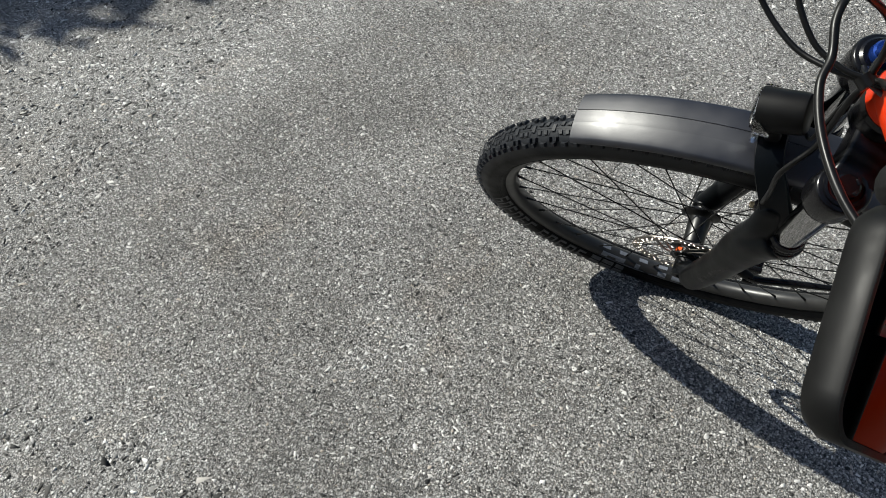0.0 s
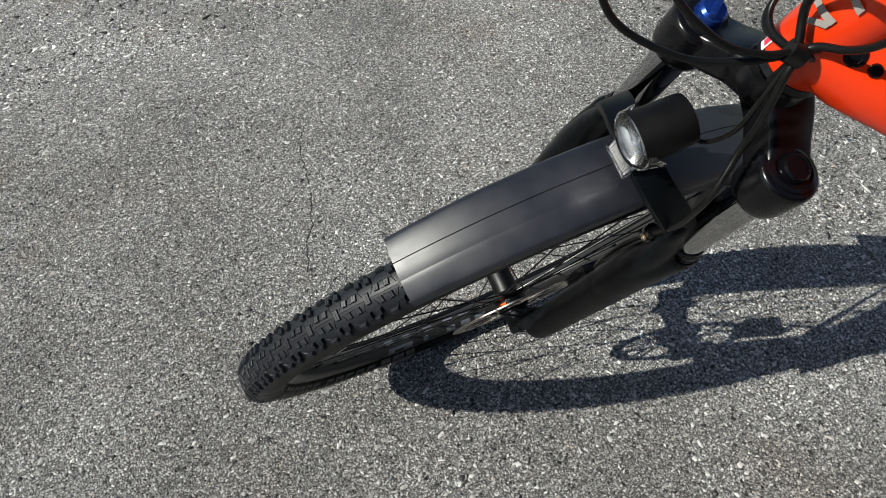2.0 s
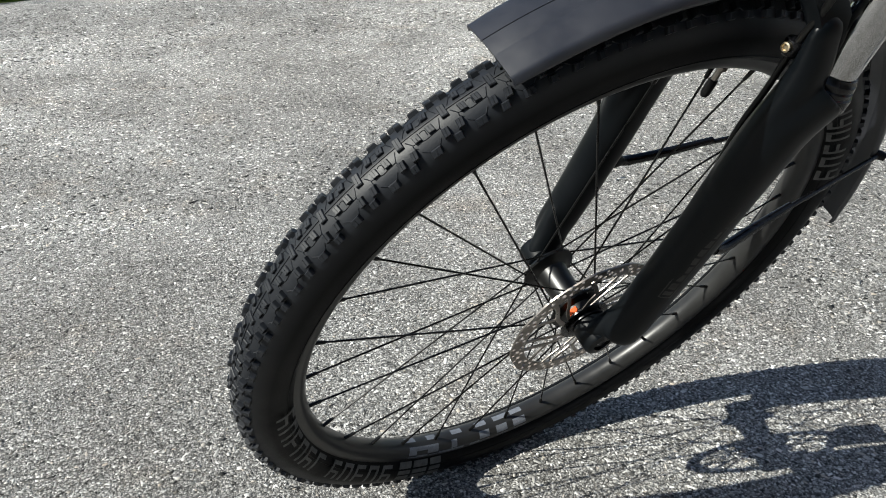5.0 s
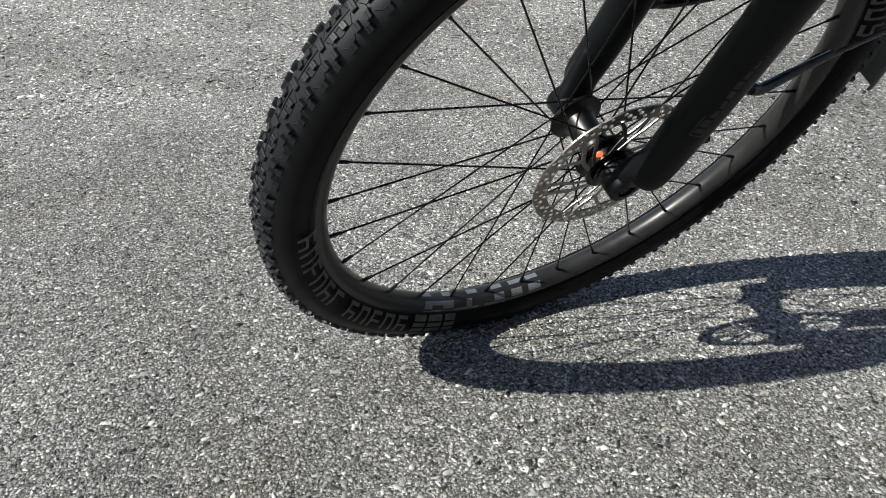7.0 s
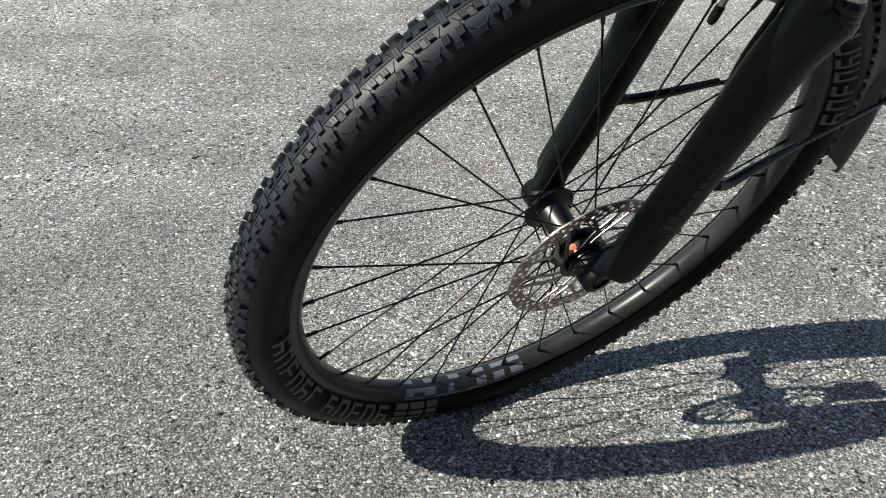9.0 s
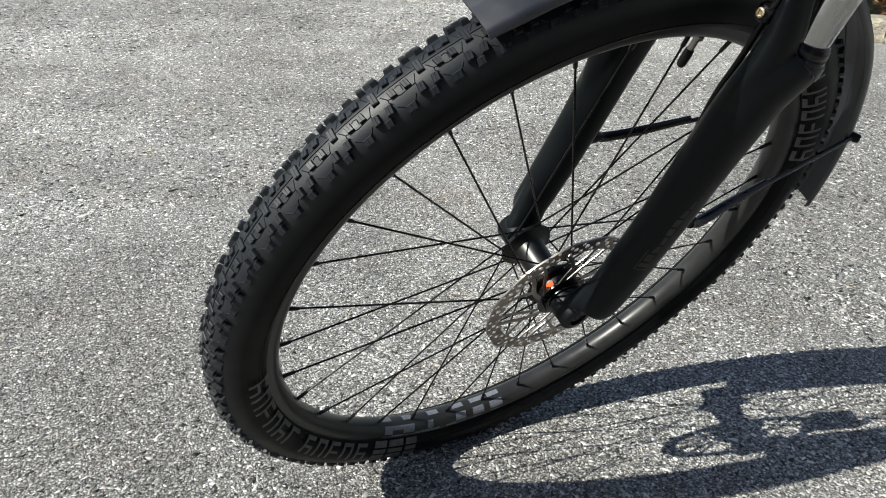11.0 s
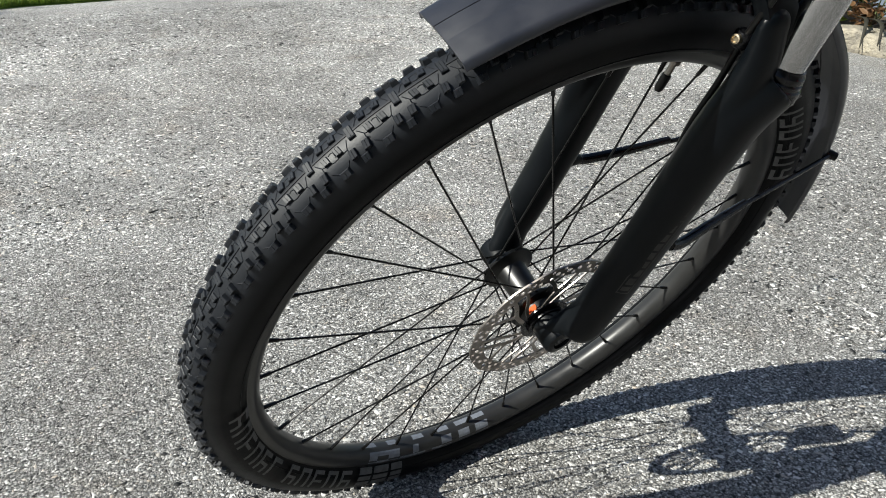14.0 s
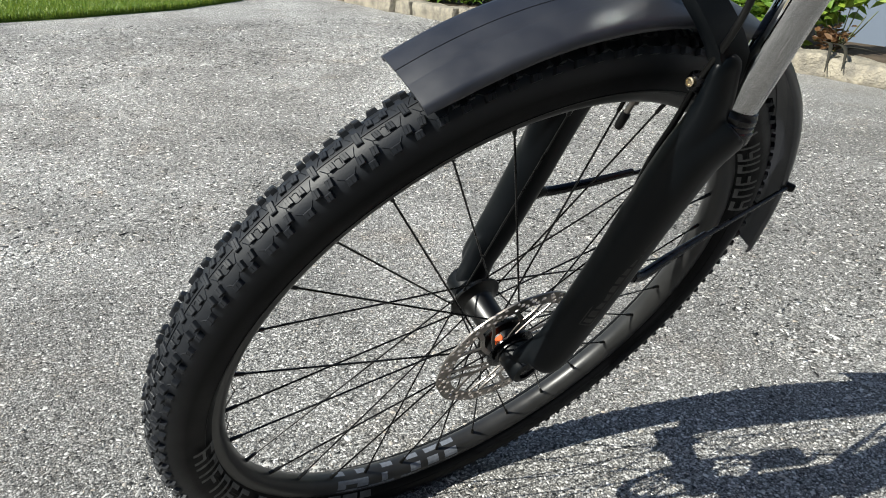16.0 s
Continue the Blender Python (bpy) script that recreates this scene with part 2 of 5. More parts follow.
def smooth_path(points, steps=8):
    """A Catmull-Rom line through the points."""
    p = [Vector(q) for q in points]
    p = [p[0] * 2 - p[1]] + p + [p[-1] * 2 - p[-2]]
    out = []
    for i in range(1, len(p) - 2):
        for k in range(steps):
            t = k / steps
            out.append(0.5 * (2 * p[i] + (p[i + 1] - p[i - 1]) * t + (2 * p[i - 1] - 5 * p[i] + 4 * p[i + 1] - p[i + 2]) * t * t + (3 * p[i] - p[i - 1] - 3 * p[i + 1] + p[i + 2]) * t ** 3))
    out.append(p[-2])
    return out


def sweep(bm, line, radius, sides=12, wide=1.0, ref=(0, 1, 0), round_ends=False):
    """A tube along line. radius: a number or one per point; wide: stretch of the section along ref."""
    line = [Vector(q) for q in line]
    n = len(line)
    rad = [radius] * n if isinstance(radius, (int, float)) else list(radius)
    wid = [wide] * n if isinstance(wide, (int, float)) else list(wide)
    if round_ends:
        d0, d1 = (line[0] - line[1]).normalized(), (line[-1] - line[-2]).normalized()
        head = [(line[0] + d0 * rad[0] * math.sin(a), rad[0] * math.cos(a), wid[0]) for a in (1.45, 1.1, 0.75, 0.38)]
        tail = [(line[-1] + d1 * rad[-1] * math.sin(a), rad[-1] * math.cos(a), wid[-1]) for a in (0.38, 0.75, 1.1, 1.45)]
        line = [h[0] for h in head] + line + [h[0] for h in tail]
        rad = [h[1] for h in head] + rad + [h[1] for h in tail]
        wid = [h[2] for h in head] + wid + [h[2] for h in tail]
        n = len(line)
    side = Vector(ref)
    rings = []
    for i, q in enumerate(line):
        d = (line[min(i + 1, n - 1)] - line[max(i - 1, 0)]).normalized()
        if i and d.dot(ahead) <= 0:
            d = ahead
        ahead = d
        side = side - d * side.dot(d)
        if side.length < 1e-6:
            side = d.orthogonal()
        side.normalize()
        other = d.cross(side)
        rings.append([bm.verts.new(q + (side * math.cos(a) * wid[i] + other * math.sin(a)) * rad[i]) for a in (2 * math.pi * k / sides for k in range(sides))])
    for a, b in zip(rings, rings[1:]):
        for k in range(sides):
            bm.faces.new((a[k], a[(k + 1) % sides], b[(k + 1) % sides], b[k]))
    bm.faces.new(rings[0][::-1])
    bm.faces.new(rings[-1])
    return bm


def tube(name, points, radius, mat, parent, label="", sides=12, steps=8, wide=1.0, ref=(0, 1, 0), round_ends=False):
    bm = bmesh.new()
    line = smooth_path(points, steps) if len(points) > 2 and steps > 1 else points
    if not isinstance(radius, (int, float)):
        k = np.linspace(0, len(radius) - 1, len(line))
        radius = [float(np.interp(v, range(len(radius)), radius)) for v in k]
    if not isinstance(wide, (int, float)):
        k = np.linspace(0, len(wide) - 1, len(line))
        wide = [float(np.interp(v, range(len(wide)), wide)) for v in k]
    sweep(bm, line, radius, sides, wide, ref, round_ends)
    return part(name, bm, mat, parent, label, True, 40)


def turned(bm, profile, steps=96, closed=True, axis="y", start=0.0, stop=360.0):
    """Turns a profile of (radius, along) about the local y axis."""
    full = abs(stop - start) >= 360.0
    count = steps if full else steps + 1
    rings = []
    for k in range(count):
        a = radians(start + (stop - start) * k / steps)
        c, s = math.cos(a), math.sin(a)
        rings.append([bm.verts.new((r * c, y, r * s)) for r, y in profile])
    n = len(profile)
    for k in range(steps):
        a, b = rings[k], rings[(k + 1) % count]
        for i in range(n if closed else n - 1):
            j = (i + 1) % n
            bm.faces.new((a[i], a[j], b[j], b[i]))
    if not full and closed:
        bm.faces.new(rings[0]), bm.faces.new(rings[-1][::-1])
    return bm


def lathe(name, profile, mat, parent, label="", steps=96, closed=True, m=None, sharp=35.0):
    bm = turned(bmesh.new(), profile, steps, closed)
    if not closed:
        bmesh.ops.holes_fill(bm, edges=[e for e in bm.edges if e.is_boundary], sides=0)
    if m is not None:
        bmesh.ops.transform(bm, matrix=m, verts=bm.verts)
    return part(name, bm, mat, parent, label, True, sharp)


def block(bm, size, m, bevel=0.0, segments=2):
    made = bmesh.ops.create_cube(bm, size=1.0, matrix=m @ Matrix.Diagonal((*size, 1)))
    if bevel:
        edges = list({e for v in made["verts"] for e in v.link_edges})
        bmesh.ops.bevel(bm, geom=edges, offset=bevel, segments=segments, affect="EDGES", profile=0.6)
    return bm


def outline_plate(name, loops, thick, mat, parent, label="", m=None):
    """A flat plate in the local xz plane, from closed loops of (x, z): the first its outline, the others holes."""
    cu = bpy.data.curves.new(name, "CURVE")
    cu.dimensions, cu.fill_mode, cu.extrude = "2D", "BOTH", thick / 2
    for loop in loops:
        sp = cu.splines.new("POLY")
        sp.points.add(len(loop) - 1)
        sp.use_cyclic_u = True
        for q, (x, z) in zip(sp.points, loop):
            q.co = (x, z, 0, 1)
    temp = bpy.data.objects.new(name, cu)
    me = bpy.data.meshes.new_from_object(temp)
    bpy.data.objects.remove(temp)
    bm = bmesh.new()
    bm.from_mesh(me)
    bmesh.ops.transform(bm, matrix=pose(0, 0, 0, 90), verts=bm.verts)
    if m is not None:
        bmesh.ops.transform(bm, matrix=m, verts=bm.verts)
    return part(name, bm, mat, parent, label, False)


def ring(r, n=48, x=0.0, z=0.0):
    return [(x + r * math.cos(2 * math.pi * k / n), z + r * math.sin(2 * math.pi * k / n)) for k in range(n)]


def rounded(w, h, r, n=8):
    return [(sx * (w / 2 - r) + r * math.cos(a0 + k * math.pi / 2 / n), sz * (h / 2 - r) + r * math.sin(a0 + k * math.pi / 2 / n)) for sx, sz, a0 in ((1, 1, 0), (-1, 1, math.pi / 2), (-1, -1, math.pi), (1, -1, math.pi * 1.5)) for k in range(n + 1)]


# ---------------------------------------------------------------- ground
GROUND_Z = -0.0012


def build_ground():
    bm = bmesh.new()
    bmesh.ops.create_grid(bm, x_segments=2, y_segments=2, size=300.0)
    ob = part("ground", bm, ASPHALT, None, "", False)
    ob.location.z = GROUND_Z
    tagged(ob, "grey worn asphalt driveway with pale exposed stone chips", "asphalt", "", "structure")
    return ob


build_ground()

# ---------------------------------------------------------------- bicycle
LEAN, HUB_Y, HUB_Z = 25.47, 0.1506, 0.3315
STEER = pose(0, HUB_Y, HUB_Z, -LEAN) @ pose(0, 0, 0, 0, 1.6)      # the turned front end: x ahead, y along the axle, z up in the wheel's plane
FORK = STEER @ pose(0, 0, 0, 1.2)      # the fork and all above it stand a little off the wheel's plane
bicycle = new("bicycle")
tagged(bicycle, "black and orange mountain bike leaning with its front wheel turned", "bicycle")


def polar(r, deg, y=0.0):
    return Vector((r * math.cos(radians(deg)), y, r * math.sin(radians(deg))))


# -- front wheel
wheel = group_part("front_wheel", bicycle, "front wheel with knobbly black tyre and black spokes", STEER)


def tyre_section(a):
    """Radius and y of the tyre's outside at the angle a from its crown."""
    k = min(1.0, max(0.0, (abs(math.degrees(a)) - 30.0) / 40.0))
    return 0.3345 + 0.0290 * math.cos(a), 0.0285 * math.sin(a) * (1.0 - 0.10 * k * k * (3 - 2 * k))


def build_tyre():
    outer = []
    for a in [-128, -122, -119.5, -118, -116.5, -114, -106] + list(range(-98, -2, 8)) + [-0.9, -0.7, 0.7, 0.9] + list(range(6, 99, 8)) + [106, 114, 116.5, 118, 119.5, 122, 128]:
        r, y = tyre_section(radians(a))
        if abs(a) == 118:
            y *= 1.035
        if abs(a) == 0.7:
            r += 0.0007
        outer.append((r, y))
    beads = [(0.3125, 0.0148), (0.3115, 0.0120), (0.318, 0.0105), (0.345, 0.0), (0.318, -0.0105), (0.3115, -0.0120), (0.3125, -0.0148)]
    bm = turned(bmesh.new(), outer + beads, 180)
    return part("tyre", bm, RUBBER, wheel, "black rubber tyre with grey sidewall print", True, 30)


def tyre_point(deg, a, up=0.0):
    """A point of the tyre: deg round the wheel, a degrees off the crown, up metres over the rubber."""
    r, y = tyre_section(radians(a))
    q = polar(r + up * math.cos(radians(a)), deg)
    return q + Vector((0, y + up * math.sin(radians(a)), 0))


def knob(bm, deg, a, wide, long, high, skew=0.0, taper=0.86, sipe=0.0, slope=0.0):
    """A tread block: deg round the wheel, a degrees off the crown, with a fine slit across its top where sipe is given."""
    across, along = math.degrees(wide / 0.0288) / 2, math.degrees(long / 0.3640) / 2
    turn = math.tan(radians(skew)) * along / across
    n = 4 if sipe else 2
    us = [-1, -sipe, sipe, 1] if sipe else [-1, 1]
    at = lambda u, v, k, up: bm.verts.new(tyre_point(deg + along * u * k + turn * across * v, a + across * v * k, up))
    base = [[at(u, v, 1.0, -0.0012) for u in us] for v in (-1, 1)]
    edge = [[at(u, v, taper + 0.06, high * 0.80 * (1 - slope * u)) for u in us] for v in (-1, 1)]
    top = [[at(u, v, taper - 0.06, high * (1 - slope * u)) for u in us] for v in (-1, 1)]
    for lo, hi in ((base, edge), (edge, top)):
        for i in range(n - 1):
            bm.faces.new((lo[0][i + 1], lo[0][i], hi[0][i], hi[0][i + 1]))
            bm.faces.new((lo[1][i], lo[1][i + 1], hi[1][i + 1], hi[1][i]))
        bm.faces.new((lo[0][0], lo[1][0], hi[1][0], hi[0][0]))
        bm.faces.new((lo[1][-1], lo[0][-1], hi[0][-1], hi[1][-1]))
    if sipe:
        low = [[at(u, v * 0.72, taper - 0.06, high * 0.25) for u in (-sipe * 0.6, sipe * 0.6)] for v in (-1, 1)]
        bm.faces.new((top[0][0], top[0][1], top[1][1], top[1][0]))
        bm.faces.new((top[0][2], top[0][3], top[1][3], top[1][2]))
        bm.faces.new((top[0][1], low[0][0], low[1][0], top[1][1]))
        bm.faces.new((low[0][1], top[0][2], top[1][2], low[1][1]))
        bm.faces.new((low[0][0], low[0][1], low[1][1], low[1][0]))
        for v in (0, 1):
            bm.faces.new((top[v][1], top[v][2], low[v][1], low[v][0]))
    else:
        bm.faces.new((top[0][0], top[0][1], top[1][1], top[1][0]))


def ridge(bm, points, wide=0.00055, high=0.0005):
    """A fine raised line on the rubber through (degrees, degrees off the crown) points."""
    for (d0, a0), (d1, a1) in zip(points, points[1:]):
        n = 3
        rows = []
        run = Vector(((d1 - d0) * 0.3640, (a1 - a0) * 0.0288)).normalized()
        for k in range(n + 1):
            d, a = d0 + (d1 - d0) * k / n, a0 + (a1 - a0) * k / n
            rows.append([bm.verts.new(tyre_point(d - math.degrees(run.y * w / 0.3640), a + math.degrees(run.x * w / 0.0288), h)) for w, h in ((-wide, -0.0003), (0.0, high), (wide, -0.0003))])
        for p, q in zip(rows, rows[1:]):
            bm.faces.new((p[0], p[1], q[1], q[0])), bm.faces.new((p[1], p[2], q[2], q[1]))


def build_tread():
    """Sixty repeats: a block on the seam, two pairs beside it, then inner and outer shoulder blocks."""
    bm = bmesh.new()
    rnd = random.Random(4)
    wob = lambda v: rnd.uniform(-v, v)
    for k in range(60):
        at = 6.5 + 6.0 * k
        knob(bm, at, 0.0, 0.0112, 0.0060, 0.0022, wob(2), 0.84, 0.055, 0.12)
        for side in (-1, 1):
            for off in (2.05, 3.85):
                knob(bm, at + off + wob(0.05), side * 11.8, 0.0066, 0.0058, 0.0022, side * 6 + wob(2), 0.82, 0.06, 0.12)
            for off in (-0.92, 0.92):
                knob(bm, at + off + wob(0.05), side * 29.5, 0.0068, 0.0062, 0.0043, side * -8 + wob(3), 0.78, 0.06, 0.05)
            for off, long in ((0.0, 0.0074), (3.05, 0.0096)):
                knob(bm, at + off + wob(0.06), side * 43.5, 0.0066, long, 0.0040, side * -5 + wob(3), 0.74, 0.05)
            ridge(bm, [(at + 0.75, side * 5), (at + 1.30, side * 15), (at + 1.25, side * 20), (at + 1.6, side * 25)])
            ridge(bm, [(at + 1.30, side * 15.5), (at + 2.9, side * 20.5), (at + 4.75, side * 18.5), (at + 5.25, side * 5.5)])
            ridge(bm, [(at + 4.75, side * 18.5), (at + 4.85, side * 25)])
            ridge(bm, [(at + 2.6, side * 7), (at + 2.95, side * 5.5), (at + 3.3, side * 7), (at + 3.3, side * 16)])
            ridge(bm, [(at + 1.75, side * 31), (at + 2.45, side * 38)])
            ridge(bm, [(at + 4.25, side * 31), (at + 3.75, side * 38)])
    return tagged(part("tread", bm, KNOB, wheel, "square rubber tread knobs", False), kind="stuff")


def sidewall_bars():
    """The worn grey print on the sidewall, as plain bars."""
    bm = bmesh.new()

    def patch(d0, d1, r0, r1, side=1):
        cells = max(2, int(abs(d1 - d0) / 1.2))
        last = None
        for k in range(cells + 1):
            d = radians(d0 + (d1 - d0) * k / cells)
            row = []
            for r in (r0 + (r1 - r0) * i / 4 for i in range(5)):
                cosa = max(-1.0, min(1.0, (r - 0.3345) / 0.0290))
                y = (0.0285 * math.sqrt(1 - cosa * cosa) + 0.0004) * side
                row.append(bm.verts.new((r * math.cos(d), y, r * math.sin(d))))
            if last:
                for i in range(4):
                    bm.faces.new((last[i], last[i + 1], row[i + 1], row[i]))
            last = row

    def word(start, stop, letters, r0=0.3130, r1=0.3335):
        """Slanting plain strokes, each pair tied by one or two short bars."""
        w = (stop - start) / letters
        deep = r1 - r0
        for k in range(letters):
            d = start + w * k
            slim = w * 0.17
            patch(d + w * 0.10, d + w * 0.10 + slim, r0, r1)
            if k % 3 != 2:
                patch(d + w * 0.66, d + w * 0.66 + slim, r0 if k % 2 else r0 + deep * 0.5, r1 if k % 2 else r1)
            patch(d + w * 0.10, d + w * 0.80, r0, r0 + deep * 0.17)
            if k % 2 == 0:
                patch(d + w * 0.10, d + w * 0.80, r0 + deep * 0.45, r0 + deep * 0.60)

    word(-2.0, -30.5, 6)
    word(-33.0, -56.0, 5)
    for d0, d1 in ((-57.5, -61.3), (-62.0, -66.4), (-67.2, -70.5)):
        patch(d0, d1, 0.3115, 0.3180)
        patch(d0, d1, 0.3200, 0.3255)
        patch(d0, d1, 0.3275, 0.3330)
    word(160.0, 124.0, 8, 0.3125, 0.3330)
    return tagged(part("sidewall_print", bm, PRINT, wheel, "worn grey sidewall print", False), kind="stuff")


def build_rim():
    half = [(0.3172, 0.0150), (0.3100, 0.0152), (0.3062, 0.0146), (0.3020, 0.0118), (0.2988, 0.0080), (0.2972, 0.0045), (0.2966, 0.0)]
    well = [(0.3172, -0.0134), (0.3110, -0.0126), (0.3085, 0.0), (0.3110, 0.0126), (0.3172, 0.0134)]
    prof = half + [(r, -y) for r, y in reversed(half[:-1])] + well
    return lathe("rim", prof, RIMBLACK, wheel, "matt black alloy rim", 180)


def rim_decal():
    """Broken silver blocks over the rim's flank and over its inner face."""
    flank, upper, lower = (0.2980, 0.0060, 0.3090, 0.0150), (0.2980, 0.0060, 0.3010, 0.0106), (0.3058, 0.0143, 0.3098, 0.0151)
    bed = (0.2985, -0.0075, 0.2966, -0.0002)
    runs = [(-59.7, -62.3, flank), (-62.3, -65.9, upper), (-62.3, -65.9, lower), (-65.9, -69.4, flank), (-69.6, -72.0, lower), (-72.0, -77.5, lower), (-73.6, -75.4, flank), (-79.5, -82.5, lower), (-82.5, -85.6, flank),
            (-87.8, -91.1, flank), (-93.0, -96.7, flank), (-59.0, -62.4, bed), (-66.3, -69.3, bed), (-74.4, -77.7, bed), (-82.1, -85.5, bed), (-87.8, -92.2, bed), (-93.1, -96.6, bed)]
    bm = bmesh.new()
    for d0, d1, (r0, y0, r1, y1) in runs:
        n = max(1, round(abs(d1 - d0) / 1.0))
        rows = []
        for k in range(n + 1):
            w = d0 + (d1 - d0) * k / n
            row = []
            for i in range(6):
                y = y0 + (y1 - y0) * i / 5
                r = float(np.interp(abs(y), [0.0, 0.0045, 0.0080, 0.0118, 0.0146, 0.0152], [0.2966, 0.2972, 0.2988, 0.3020, 0.3062, 0.3100]))
                row.append(bm.verts.new(polar(r - 0.00025, w, y + 0.0002 * (1 if y > 0 else 0))))
            rows.append(row)
        for p, q in zip(rows, rows[1:]):
            for i in range(5):
                bm.faces.new((p[i], p[i + 1], q[i + 1], q[i]))
    return tagged(part("rim_decal", bm, DECAL, wheel, "broken silver decal", False), kind="stuff")


def build_spokes():
    """Thirty-two crossed spokes; odd ones run to the brake side."""
    shapes = {}
    for odd in (0, 1):
        for lead in (-1, 1):
            bm = bmesh.new()
            hub = polar(0.0285, lead * 47.0, 0.0225 if odd else -0.0345)
            rim = Vector((0.2968, 0, 0))
            bend = hub + Vector((0, 0.003 if odd else -0.003, 0))
            d = (hub - rim).normalized()
            sweep(bm, [bend, hub, hub - d * 0.004, rim + d * 0.004], 0.00105, 7)
            sweep(bm, [rim + d * 0.0135, rim + d * 0.012, rim + d * 0.004, rim - d * 0.004], [0.0012, 0.0019, 0.0021, 0.0024], 8)
            ob = part("spoke", bm, SPOKE, wheel)
            shapes[odd, lead] = ob.data
            bpy.data.objects.remove(ob)
    for k in range(32):
        lead = 1 if (k // 2) % 2 else -1
        ob = new("spoke", shapes[k % 2, lead])
        ob.parent = wheel
        near = k if k < 17 else k - 32
        drift = float(np.interp(near, [-15, -9, -4, 0, 2, 4, 7, 11, 17], [-1.0, -1.3, -1.7, -1.2, -1.5, -2.5, -3.2, -3.0, -1.0]))
        ob.matrix_local = pose(0, 0, 0, 0, -(11.25 * k + drift), 0)


def build_hub():
    lathe("hub", [(0.006, -0.050), (0.0125, -0.050), (0.0135, -0.040), (0.0190, -0.0385), (0.0300, -0.0365), (0.0310, -0.0345), (0.0300, -0.0325), (0.0215, -0.0305), (0.0180, -0.0270), (0.0172, -0.0220), (0.0164, 0.0), (0.0166, 0.0150),
                  (0.0190, 0.0180), (0.0300, 0.0205), (0.0310, 0.0225), (0.0300, 0.0245), (0.0215, 0.0275), (0.0205, 0.034), (0.006, 0.034)], ALLOY, wheel, "satin black alloy hub shell", 48)
    lathe("lock_ring", [(0.006, 0.0412), (0.0212, 0.0412), (0.0216, 0.0420), (0.0214, 0.0446), (0.0196, 0.0452), (0.0165, 0.0456), (0.0135, 0.0465), (0.006, 0.0465)], GLOSS, wheel, "dark rotor lock ring", 40)
    bm = turned(bmesh.new(), [(0.0212, 0.0298), (0.0234, 0.0302), (0.0234, 0.0362), (0.0212, 0.0366)], 12, True, "y", 24.0, 56.0)
    part("hub_band", bm, ORANGEPART, wheel, "orange band on the hub", True, 40)


def build_rotor():
    """A 180 mm brake disc: a drilled ring on six swept arms."""
    loops = [[((0.0900 - 0.0012 * (0.5 + 0.5 * math.cos(12 * t))) * math.cos(t), (0.0900 - 0.0012 * (0.5 + 0.5 * math.cos(12 * t))) * math.sin(t)) for t in (2 * math.pi * k / 168 for k in range(168))], ring(0.0735, 96)]
    for k in range(38):
        for r, off, size in ((0.0770, 0.0, 0.0027), (0.0819, 4.7, 0.0030), (0.0865, 1.2, 0.0023)):
            if (k + int(off)) % 6 == 5:
                continue
            a = radians(360.0 / 38 * k + off)
            loops.append(ring(size, 8, r * math.cos(a), r * math.sin(a)))
    base = pose(0, 0.0395, 0)
    rotor = outline_plate("brake_rotor", loops, 0.0019, STEEL, wheel, "drilled steel brake disc, lightly rusted", base)
    def arm(line, half):
        """A flat bar along a line in the disc's plane."""
        bm = bmesh.new()
        rows = []
        n = len(line)
        for i, q in enumerate(line):
            d = (line[min(i + 1, n - 1)] - line[max(i - 1, 0)]).normalized()
            w = Vector((-d.z, 0, d.x)) * half
            e = Vector((0, 0.00055, 0))
            rows.append([bm.verts.new(q + w - e), bm.verts.new(q - w - e), bm.verts.new(q - w + e), bm.verts.new(q + w + e)])
        for a, b in zip(rows, rows[1:]):
            for k in range(4):
                bm.faces.new((a[k], a[(k + 1) % 4], b[(k + 1) % 4], b[k]))
        bm.faces.new(rows[0][::-1]), bm.faces.new(rows[-1])
        part("rotor_arm", bm, STEEL, wheel, "swept steel arm of the brake disc", False)

    for k in range(6):
        t0 = 60.0 * k + 12
        arm(smooth_path([polar(0.0748, t0 + 31, 0.0395), polar(0.062, t0 + 27, 0.0395), polar(0.045, t0 + 13, 0.0395), polar(0.0255, t0 - 8, 0.0395)], 6), 0.0024)
        arm(smooth_path([polar(0.0748, t0 + 43, 0.0395), polar(0.060, t0 + 40, 0.0395), polar(0.043, t0 + 30, 0.0395), polar(0.0270, t0 + 14, 0.0395)], 6), 0.0018)
        arm(smooth_path([polar(0.0748, t0 + 3, 0.0395), polar(0.064, t0 + 8, 0.0395), polar(0.048, t0 + 15, 0.0395)], 5), 0.0021)
    lathe("rotor_carrier", [(0.0205, 0.0384), (0.0285, 0.0384), (0.0285, 0.0406), (0.0205, 0.0406)], GLOSS, wheel, "black rotor centre", 48)


def build_valve():
    base, tip = Vector((-0.0545, 0, 0.2935)), Vector((-0.0505, 0, 0.2600))
    d = (tip - base).normalized()
    bm = bmesh.new()
    sweep(bm, [base, base + d * 0.017], 0.0029, 10)
    sweep(bm, [base + d * 0.003, base + d * 0.006], 0.0052, 10)
    part("valve", bm, STEEL, wheel, "metal tyre valve")
    tube("valve_cap", [base + d * 0.017, base + d * 0.021, base + d * 0.031, base + d * 0.034], [0.0040, 0.0043, 0.0042, 0.0030], LAMPBLACK, wheel, "black valve cap", 10, 1)


build_tyre(), build_tread(), sidewall_bars(), build_rim(), rim_decal(), build_spokes(), build_hub(), build_rotor(), build_valve()

# -- suspension fork
fork = group_part("suspension_fork", bicycle, "matt black suspension fork with chromed upper tubes", FORK)


